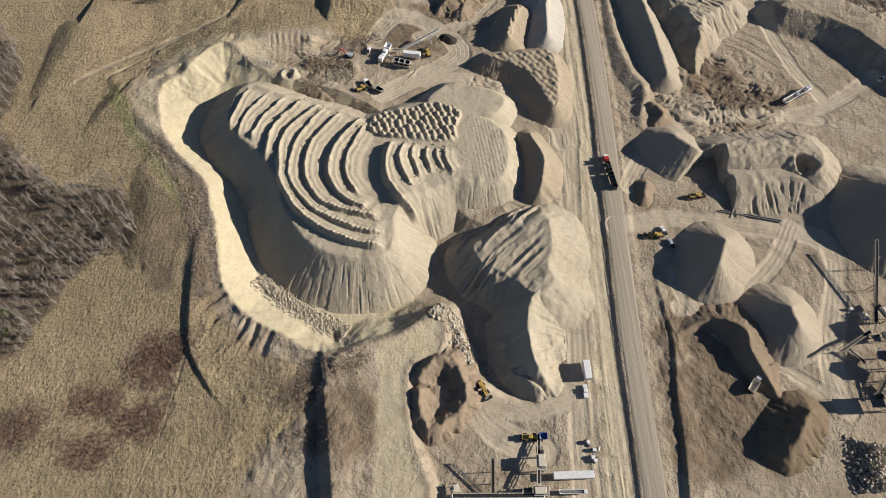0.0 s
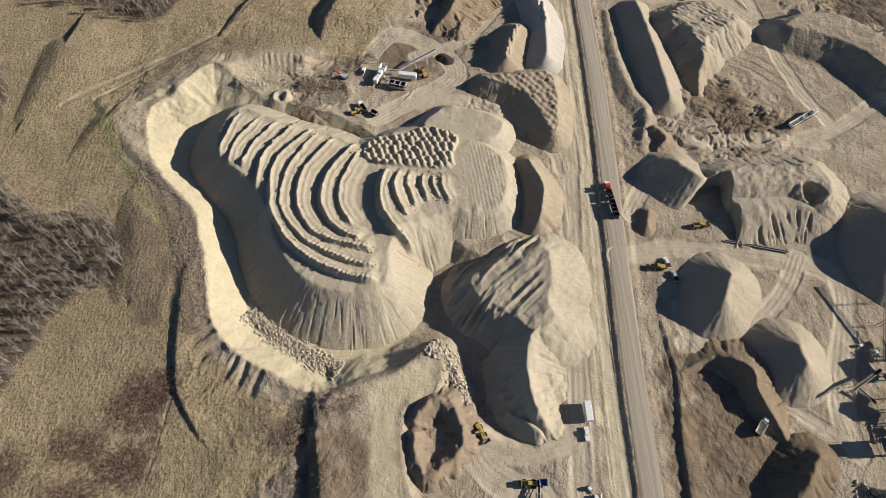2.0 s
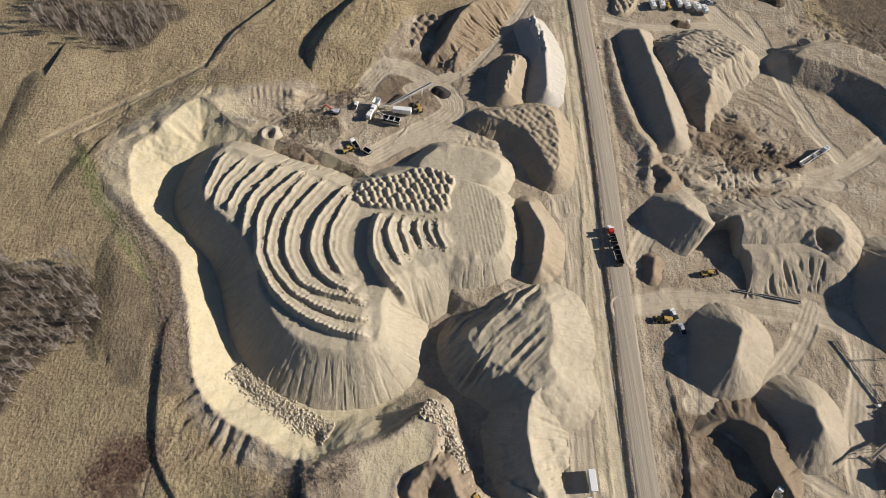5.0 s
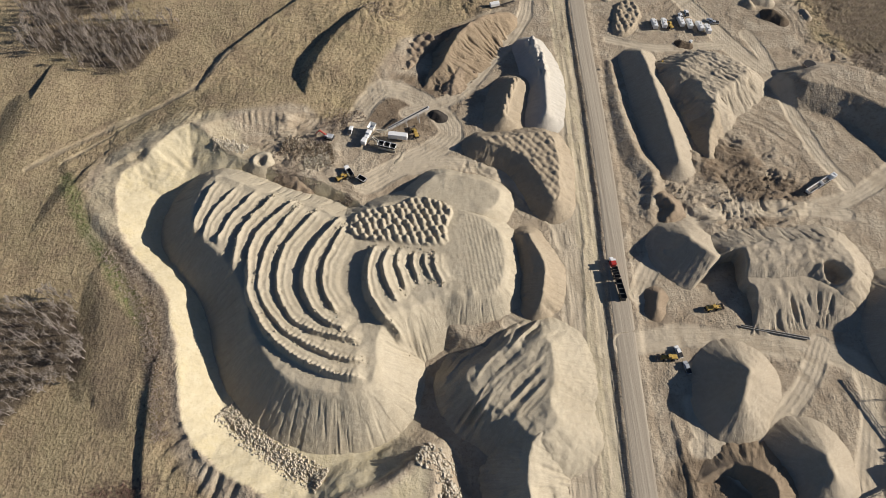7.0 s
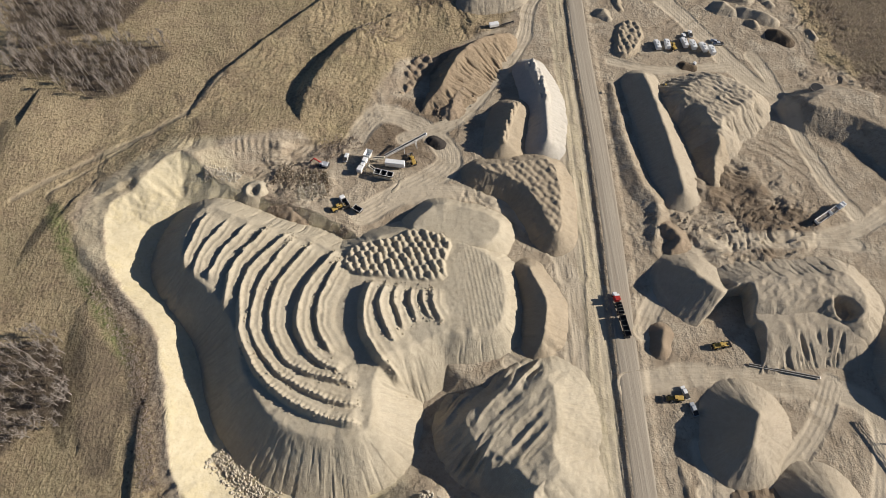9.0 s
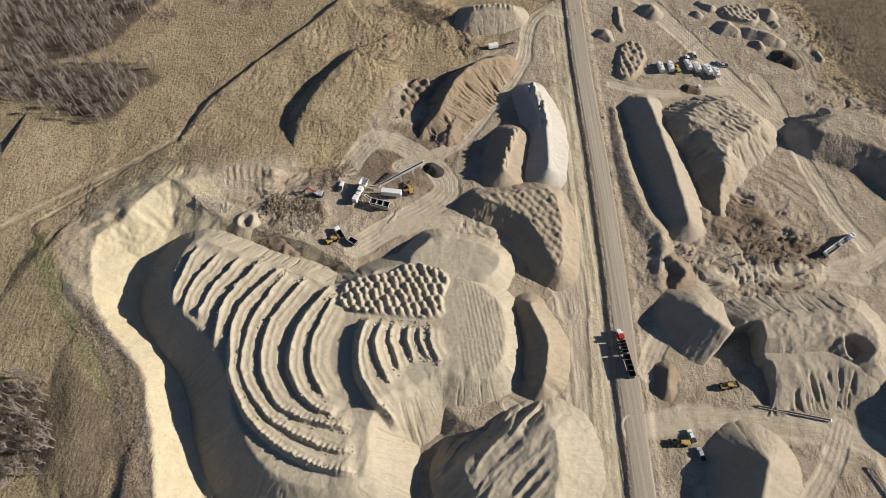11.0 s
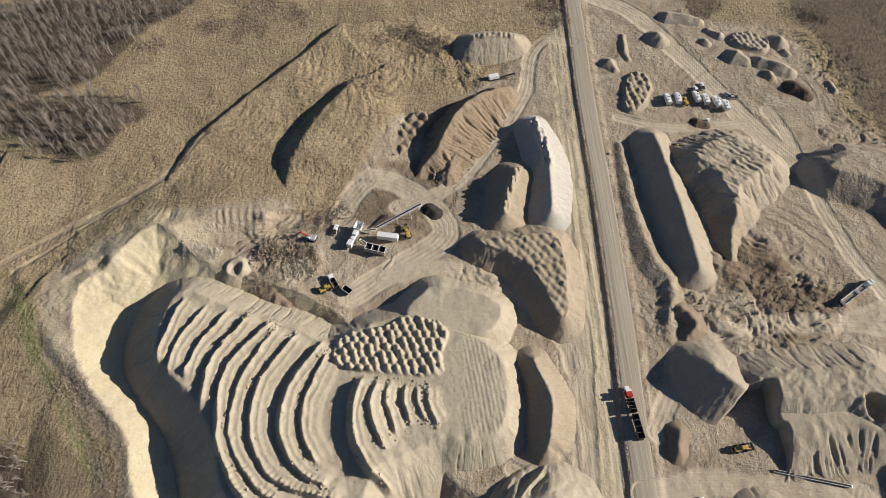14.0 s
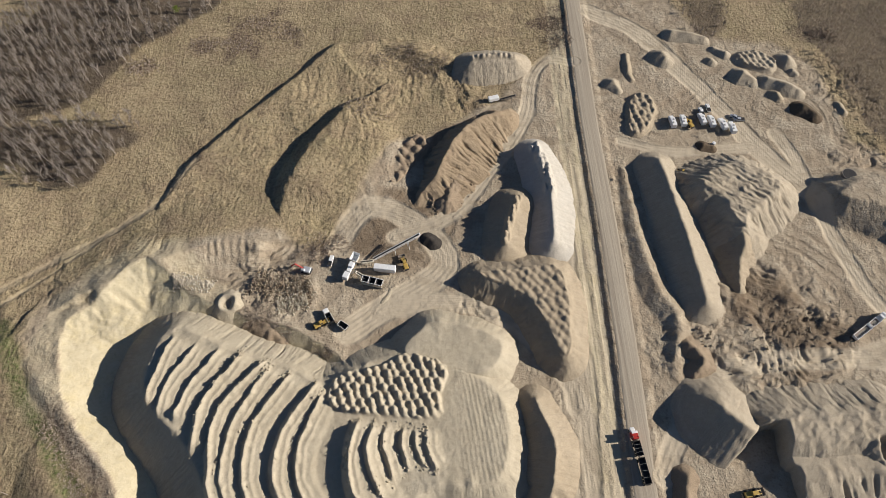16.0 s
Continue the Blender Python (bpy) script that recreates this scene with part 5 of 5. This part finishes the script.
set_down(wash, (36.0, 40.8), 0)
w2 = copy_thing(wash, Matrix())
set_down(w2, (35.2, 31.0), 90)
sw = base("sand_screw", "white sand screw with motor and open trough", "sand screw")
part("trough", tub(9.0, 1.6, 1.0, 2.4, 0.3), WHITE, sw)
part("screw_shaft", tube(((0, -4.2, 2.0), (0, 4.2, 2.0), 0.3), seg=10), STEEL, sw)
part("motor", box((0, 4.9, 2.0, 1.4, 1.2, 1.2), bevel=0.1), WHITE, sw)
part("leg", box((0.6, 3, 0.5, 0.2, 0.2, 1.0), (-0.6, 3, 0.5, 0.2, 0.2, 1.0), (0.6, -3, 0.5, 0.2, 0.2, 1.0), (-0.6, -3, 0.5, 0.2, 0.2, 1.0), bevel=0), STEEL, sw)
set_down(sw, (46.5, 31.0), -90)
pump = base("pump_unit", "white pump on a skid with pipes", "pump")
part("skid", box((0, 0, 0.2, 1.6, 2.6, 0.3), bevel=0.04), RUST, pump)
part("housing", box((0, 0.3, 1.0, 1.2, 1.3, 1.3), bevel=0.12), WHITE, pump)
part("pipe", tube(((0, -1.4, 0.7), (0, 0, 0.7), 0.2), ((0, -1.4, 0.7), (1.6, -1.8, 0.4), 0.15)), STEEL, pump)
set_down(pump, (54.8, 48.4), 30)
for px, turn in (((57.0, 45.7), 80), ((55.8, 42.8), 10), ((56.8, 42.2), 130)):
    set_down(copy_thing(pump, Matrix()), px, turn)
mach = base("jig_plant", "tangled cream screening machine with pipes", "screening machine")
part("frame", tube(*[((sx, sy, 0), (sx, sy, 3.2), 0.12) for sx in (-1.8, 1.8) for sy in (-1.8, 1.8)], ((-1.8, -1.8, 3.2), (1.8, 1.8, 3.2), 0.1), ((-1.8, 1.8, 3.2), (1.8, -1.8, 3.2), 0.1), seg=6), CREAM, mach)
part("deck", box((0, 0, 2.2, 3.4, 3.0, 0.3), (0.4, 0.6, 3.0, 1.6, 1.4, 1.0), bevel=0.05), CREAM, mach)
part("motor", box((-1.0, -0.9, 2.8, 0.9, 0.9, 0.8), bevel=0.08), RUST, mach)
set_down(mach, (4.3, 31.8), 20)

# ---- screening plant at the eastern edge ----
conveyor("long grey inclined conveyor of the screening plant", (*(180.4, 96.7), 2.0), (*(187.8, 131.5), 11.0), 1.2, RUST)
conveyor("grey conveyor feeding a gravel cone", (*(176.6, 92.9), 2.0), (*(158.3, 82.5), 7.0), 1.1, RUST)
conveyor("low grey conveyor on trestles", (*(164.6, 85.0), 2.5), (*(169.5, 79.5), 2.0), 0.9, RUST)
conveyor("grey discharge conveyor among shadows", (*(178.0, 77.1), 5.0), (*(169.2, 65.1), 2.0), 1.1, RUST)
conveyor("grey conveyor lying beside a gravel face", (*(129.3, 153.7), 0.5), (*(156.3, 147.8), 0.6), 0.9, STEEL, False, False)
for px, turn in (((184.2, 100.0), 20), ((182.1, 90.4), 100)):
    set_down(copy_thing(wash, Matrix()), px, turn)
# enlarged copies, mostly out of view, added to throw long shade westwards
for px, turn in (((188.9, 94.5), 20), ((182.7, 77.3), 55), ((174.6, 63.2), 90)):
    tower = set_down(copy_thing(wash, Matrix()), px, turn)
    tower.scale = (1.9, 1.7, 1.8)
set_down(copy_thing(mach, Matrix()), (174.1, 69.0), 30)
set_down(copy_thing(mach, Matrix()), (176.5, 99.3), 0)
set_down(copy_thing(pump, Matrix()), (173.0, 103.4), 90)


# ---- loose rock ----
def stone(bm, at, r, rng):
    m = Matrix.LocRotScale(at, Euler((rng.random() * 6, rng.random() * 6, rng.random() * 6)), (r * rng.uniform(0.7, 1.3), r * rng.uniform(0.7, 1.3), r * rng.uniform(0.5, 0.9)))
    made = bmesh.ops.create_icosphere(bm, subdivisions=1, radius=1, matrix=m)["verts"]
    for v in made:
        v.co += Vector((rng.uniform(-1, 1), rng.uniform(-1, 1), rng.uniform(-1, 1))) * r * 0.22


STONES = []
for k in range(14):
    rs = random.Random(200 + k)
    bm = bmesh.new()
    stone(bm, (0, 0, 0), 1.0, rs)
    STONES.append((np.array([v.co[:] for v in bm.verts]), np.array([[v.index for v in f.verts] for f in bm.faces])))
    bm.free()


def rubble(name, label, line, half, count, size, material, seed, height=0.8, category="rock heap"):
    """Tipped stones along a line, as one heap."""
    rs = np.random.RandomState(seed)
    p = smooth_line(line, False, 8)
    seg = rs.randint(0, len(p) - 1, count)
    f = rs.rand(count)[:, None]
    q = p[seg] * (1 - f) + p[seg + 1] * f
    t = p[seg + 1] - p[seg]
    t = t / np.linalg.norm(t, axis=1)[:, None]
    off = np.clip(rs.normal(0, 0.45, count), -1, 1)
    x, y = q[:, 0] + t[:, 1] * off * half, q[:, 1] - t[:, 0] * off * half
    z = ground_z(x[None, :], y[None, :])[0]
    vs, fs, n = [], [], 0
    for i in range(count):
        v, fc = STONES[rs.randint(len(STONES))]
        r = size * (0.5 + 1.1 * rs.rand() ** 2)
        vs.append(v * r + np.array([x[i], y[i], z[i] + r * 0.25 + height * (1 - abs(off[i])) * rs.rand()]))
        fs.append(fc + n)
        n += len(v)
    me = bpy.data.meshes.new(name)
    me.from_pydata(np.concatenate(vs).tolist(), [], np.concatenate(fs).tolist())
    me.materials.append(material)
    return tagged(new(name, me), label, category, kind="stuff")


rubble("boulder_row", "row of tipped pale field stones along the pit floor", [(-82.5, 121.4), (-73.3, 113.5), (-62.4, 105.9), (-50.6, 98.8), (-40.6, 94.4)], 5.0, 2400, 0.38, ROCK, 1, 1.2)
rubble("boulder_bank", "bank of tumbled grey stones above the shaded floor", [(-4.6, 103.7), (3.8, 99.3), (7.2, 87.9), (9.4, 78.3), (11.4, 69.0)], 4.5, 800, 0.6, ROCK, 2, 0.8)
rubble("rock_heap", "heap of pale broken rock near the crusher", [(-108.2, 250.2), (-99.8, 250.2), (-91.0, 247.3)], 4.0, 900, 0.3, ROCK, 3, 1.0)
rubble("rock_heap", "heap of mixed broken concrete and rock", [(-74.6, 250.1), (-61.6, 246.5), (-49.1, 247.8)], 9.0, 900, 0.34, aggregate("dark stony soil", (0.24, 0.19, 0.135), bump=0.4), 4, 1.6)
rubble("rock_heap", "scattered pale concrete pieces on soil", [(-73.3, 251.5), (-60.1, 245.4), (-48.7, 250.0)], 8.0, 420, 0.24, ROCK, 14, 1.2)
rubble("rock_heap", "heap of pale broken rock in brown soil", [(-62.2, 239.5), (-55.4, 240.1), (-50.0, 241.8)], 6.0, 900, 0.28, ROCK, 5, 1.8)
rubble("rock_heap", "tall heap of mixed stones beside the screening plant", [(162.5, 47.3), (159.5, 39.2), (159.8, 31.4)], 10.0, 1400, 0.5, ROCK, 7, 4.0)
rubble("clod_scatter", "scattered soil clods on churned ground", [(112.6, 225.9), (135.5, 219.2), (159.8, 229.1), (176.4, 220.7)], 14.0, 260, 0.35, BUFF, 8, 0.2, "soil clods")
rubble("stone_scatter", "scattered stones below a brown bank", [(2.5, 291.4), (13.3, 297.8), (21.9, 311.1)], 8.0, 260, 0.7, BROWN, 9, 0.4, "stones")


CLODS = []
for k, line in enumerate(ARCS):
    if k > 2:
        lines = smooth_line(line, False, 8)
        n = len(lines)
        rs = np.random.RandomState(400 + k)
        count = 150 if k < 10 else 45
        q = lines[rs.randint(0, n, count)] + rs.normal(0, 1.0, (count, 2)) + np.array([-1.2, 0])
        CLODS.append(q)
q = np.concatenate(CLODS)
me_top = bpy.data.objects["sand_mound"]
bpy.context.view_layer.update()
vs, fs, n = [], [], 0
rs = np.random.RandomState(77)
for x, y in q:
    hit, at, _, _ = me_top.ray_cast((x, y, 60), (0, 0, -1))
    if hit:
        v, fc = STONES[rs.randint(len(STONES))]
        r = 0.16 + 0.42 * rs.rand() ** 3
        vs.append(v * r + np.array([at.x, at.y, at.z + r * 0.3]))
        fs.append(fc + n)
        n += len(v)
me = bpy.data.meshes.new("sand_clods")
me.from_pydata(np.concatenate(vs).tolist(), [], np.concatenate(fs).tolist())
me.materials.append(SAND)
tagged(new("sand_clods", me), "scattered sand clods and stones on the terraces", "clods", kind="stuff")


# ---- trees ----
BARK = aggregate("grey bark", (0.34, 0.305, 0.265), bump=0.2)
TWIG = aggregate("bare grey-brown twigs", (0.31, 0.27, 0.232), bump=0.1)
DUN = aggregate("bare brown twigs", (0.38, 0.315, 0.255), bump=0.1)


def spike(vs, fs, a, b, r0, r1):
    """A tapered three-sided stick; a thin one ends in a point."""
    u = (b - a).normalized()
    s = u.orthogonal().normalized()
    w = u.cross(s)
    n = len(vs)
    ring = [s * math.cos(2.0944 * k) + w * math.sin(2.0944 * k) for k in range(3)]
    vs.extend(a + q * r0 for q in ring)
    if r1 <= 0.03:
        vs.append(b)
        fs.extend((n + k, n + (k + 1) % 3, n + 3) for k in range(3))
    else:
        vs.extend(b + q * r1 for q in ring)
        for k in range(3):
            m = (k + 1) % 3
            fs.extend(((n + k, n + m, n + 3 + m), (n + k, n + 3 + m, n + 3 + k)))


def bare_tree(seed, high, spread, twigs):
    """Stick lists of a leafless tree: trunk with limbs, and the twigs of the crown."""
    rg = random.Random(seed)
    wood, crown = ([], []), ([], [])
    lean = Vector((rg.uniform(-0.12, 0.12), rg.uniform(-0.12, 0.12), 1)) * high
    mid = lean * 0.45
    spike(*wood, Vector((0, 0, -0.5)), mid, 0.17, 0.11)
    spike(*wood, mid, lean * 0.85, 0.11, 0.05)
    limbs = []
    for k in range(9):
        s = lean * rg.uniform(0.2, 0.75)
        g = k * 2.4 + rg.uniform(-0.4, 0.4)
        e = s + Vector((math.cos(g) * spread * rg.uniform(0.3, 0.8), math.sin(g) * spread * rg.uniform(0.3, 0.8), high * rg.uniform(0.22, 0.45)))
        spike(*wood, s, e, 0.06, 0.02)
        limbs.append((s, e))
    limbs.append((mid, lean))
    for k in range(twigs):
        s, e = rg.choice(limbs)
        c = s.lerp(e, rg.uniform(0.3, 1.0))
        d = (Vector((c.x, c.y, 0)) * 0.22 + Vector((rg.gauss(0, 0.7), rg.gauss(0, 0.7), rg.uniform(0.1, 1.0)))).normalized() * rg.uniform(0.6, 1.5)
        spike(*crown, c, c + d, 0.055, 0.018)
    return wood, crown


KINDS = [bare_tree(300 + k, h, sp, 360) for k, (h, sp) in enumerate(((9.5, 2.4), (8.0, 2.8), (11.0, 2.2), (7.0, 2.6), (9.0, 3.0)))]


def stick_mesh(name, sticks, mat):
    me = bpy.data.meshes.new(name)
    me.from_pydata(sticks[0], [], sticks[1])
    me.materials.append(mat)
    return me


def bush_patch(name, label, centres, radius, count, seed, mat):
    """Low leafless scrub: many short sprays of twigs."""
    rg = random.Random(seed)
    st = ([], [])
    for k in range(count):
        cx, cy = rg.choice(centres)
        g, r = rg.uniform(0, 6.283), radius * math.sqrt(rg.random()) * rg.uniform(0.6, 1.1)
        x, y = cx + 1.4 * r * math.cos(g), cy + r * math.sin(g)
        st[0].append(Vector((x, y, 0)))
    pts = st[0]
    zs = ground_z(np.array([[p.x for p in pts]]), np.array([[p.y for p in pts]]))[0]
    out = ([], [])
    for p, z in zip(pts, zs):
        b = Vector((p.x, p.y, float(z) - 0.1))
        for j in range(7):
            spike(*out, b, b + Vector((rg.gauss(0, 0.45), rg.gauss(0, 0.45), rg.uniform(0.5, 1.3))), 0.05, 0.03)
    return tagged(new(name, stick_mesh(name, out, mat)), label, "scrub", kind="stuff")


RUSSET = aggregate("russet scrub twigs", (0.20, 0.125, 0.10), bump=0.1)
bush_patch("scrub", "reddish-brown leafless scrub on the grassland", SCRUB[:6], 9, 2600, 31, RUSSET)
bush_patch("scrub", "brown leafless scrub patches on the far grassland", SCRUB[8:], 8, 1500, 32, DUN)
bush_patch("scrub", "grey-brown brush on the broken pit edge", [(-50.9, 75.9), (-37.6, 80.7), (-56.6, 66.8), (-52.3, 49.4), (-63.6, 69.0)], 7, 1200, 33, DUN)
bush_patch("scrub", "brown brush along the pit rim", [(p[0] - 4.5, p[1]) for p in smooth_line([(-139.1, 189.2), (-121.8, 167.6), (-112.9, 153.1), (-107.3, 137.8), (-101.9, 123.4), (-97.7, 109.7)], False, 8)], 3, 1500, 34, DUN)
bush_patch("scrub", "brown brush on banks by the crusher", [(-60.6, 224.9), (-43.7, 215.1), (-69.7, 233.3), (-47.9, 267.4), (-58.1, 254.4)], 6, 900, 35, DUN)
bush_patch("scrub", "brown brush on the top of the grassed dump", [(-22.7, 386.2), (-3.9, 379.3), (-10.3, 390.6), (8.6, 383.7), (-33.3, 350.2), (-49.1, 264.0), (-41.9, 270.0), (-27.1, 344.2)], 7, 1500, 36, DUN)
TREES = []
for k, (wood, crown) in enumerate(KINDS):
    t = base("tree", ("leafless grey tree with a slender crown", "leafless grey-brown tree with a wide crown")[k % 2], "tree", "bare trees of the woods")
    for nm, st, mt in (("trunk", wood, BARK), ("crown", crown, DUN if k == 3 else TWIG)):
        ob = new(nm, stick_mesh(nm, st, mt))
        ob.parent = t
    TREES.append(t)

rs = np.random.RandomState(5)
spots = []
for n, p in enumerate(WOODS):
    lo, hi = p.min(0), p.max(0)
    gap = 3.7 if n < 4 else 3.4
    xs, ys = np.meshgrid(np.arange(lo[0], hi[0], gap), np.arange(lo[1], hi[1], gap))
    x = xs.ravel() + rs.uniform(-1.7, 1.7, xs.size)
    y = ys.ravel() + rs.uniform(-1.7, 1.7, xs.size)
    d, _ = signed(x[None, :], y[None, :], p)
    ok = (d[0] < -0.5) & (fbm(x, y, 14, 88) > -0.30) & (np.abs(x) < 330)
    z = ground_z(x[None, :], y[None, :])[0]
    spots += [(d[0][i], x[i], y[i], z[i], n) for i in np.nonzero(ok)[0]]
spots.sort(key=lambda q: -q[0])           # the woods' edges first
used = set()
far = {"TWIG": ([], [], 0), "DUN": ([], [], 0)}


def packed(kind, twigs):
    """Points and faces of a tree with only so many of its twigs."""
    w, c = kind
    v = [q[:] for q in w[0]] + [q[:] for q in c[0][:twigs * 4]]
    return np.array(v), np.array(w[1] + [tuple(i + len(w[0]) for i in f) for f in c[1][:twigs * 3]])


PACK = [packed(q, 105) for q in KINDS]
PACK_LOW = [packed(q, 50) for q in KINDS]
for i, (d, x, y, z, n) in enumerate(spots):
    k = (rs.randint(5) if d > -14 or rs.rand() < 0.5 else 3) if n < 4 else (3 if rs.rand() < 0.7 else 1)
    sc = rs.uniform(0.5, 1.2) * (1.0 if n < 4 else 0.5)
    turn = rs.uniform(0, 360)
    if i < 280:
        m = pose(x, y, z, 0, 0, turn)
        if k in used:
            copy_thing(TREES[k], m).scale = (sc, sc, sc)
        else:
            used.add(k)
            TREES[k].matrix_basis = m
    else:
        v, f = (PACK if n < 4 else PACK_LOW)[k]
        c, s_ = math.cos(turn), math.sin(turn)
        co = np.stack([v[:, 0] * c - v[:, 1] * s_, v[:, 0] * s_ + v[:, 1] * c, v[:, 2]], 1) * sc + np.array([x, y, z])
        key = "DUN" if n >= 4 else "TWIG"
        vs, fs, cnt = far[key]
        vs.append(co)
        fs.append(f + cnt)
        far[key] = (vs, fs, cnt + len(co))
for key, mat, text in (("TWIG", TWIG, "dense leafless woodland of grey-brown trees"), ("DUN", DUN, "dense leafless brown thicket")):
    vs, fs, cnt = far[key]
    if cnt:
        co, f = np.concatenate(vs), np.concatenate(fs)
        me = bpy.data.meshes.new("woodland")
        me.vertices.add(len(co))
        me.vertices.foreach_set("co", co.astype(np.float32).ravel())
        me.loops.add(f.size)
        me.loops.foreach_set("vertex_index", f.astype(np.int32).ravel())
        me.polygons.add(len(f))
        me.polygons.foreach_set("loop_start", (np.arange(len(f)) * 3).astype(np.int32))
        me.update(calc_edges=True)
        me.materials.append(mat)
        tagged(new("woodland", me), text, "woods", kind="stuff")


LEAF = aggregate("yellow-green leaves", (0.13, 0.17, 0.03), bump=0.1)


def leafy_bush(seed):
    rg = random.Random(seed)
    t = base("bush", "small yellow-green leafy bush at the woods' edge", "bush", "leafy bushes")
    st, lv = ([], []), ([], [])
    for k in range(14):
        e = Vector((rg.gauss(0, 0.9), rg.gauss(0, 0.9), rg.uniform(1.2, 3.2)))
        spike(*st, Vector((0, 0, -0.2)), e, 0.06, 0.03)
        for j in range(26):
            c = e + Vector((rg.gauss(0, 0.5), rg.gauss(0, 0.5), rg.gauss(0, 0.4)))
            spike(*lv, c, c + Vector((rg.gauss(0, 0.25), rg.gauss(0, 0.25), rg.uniform(0, 0.3))), 0.12, 0.02)
    for nm, sticks, mt in (("stems", st, BARK), ("leaves", lv, LEAF)):
        ob = new(nm, stick_mesh(nm, sticks, mt))
        ob.parent = t
    return t


for k, px in enumerate(((-184.3, 101.6), (-180.6, 92.9), (-144.0, 427.3))):
    set_down(leafy_bush(60 + k), px, 40 * k)
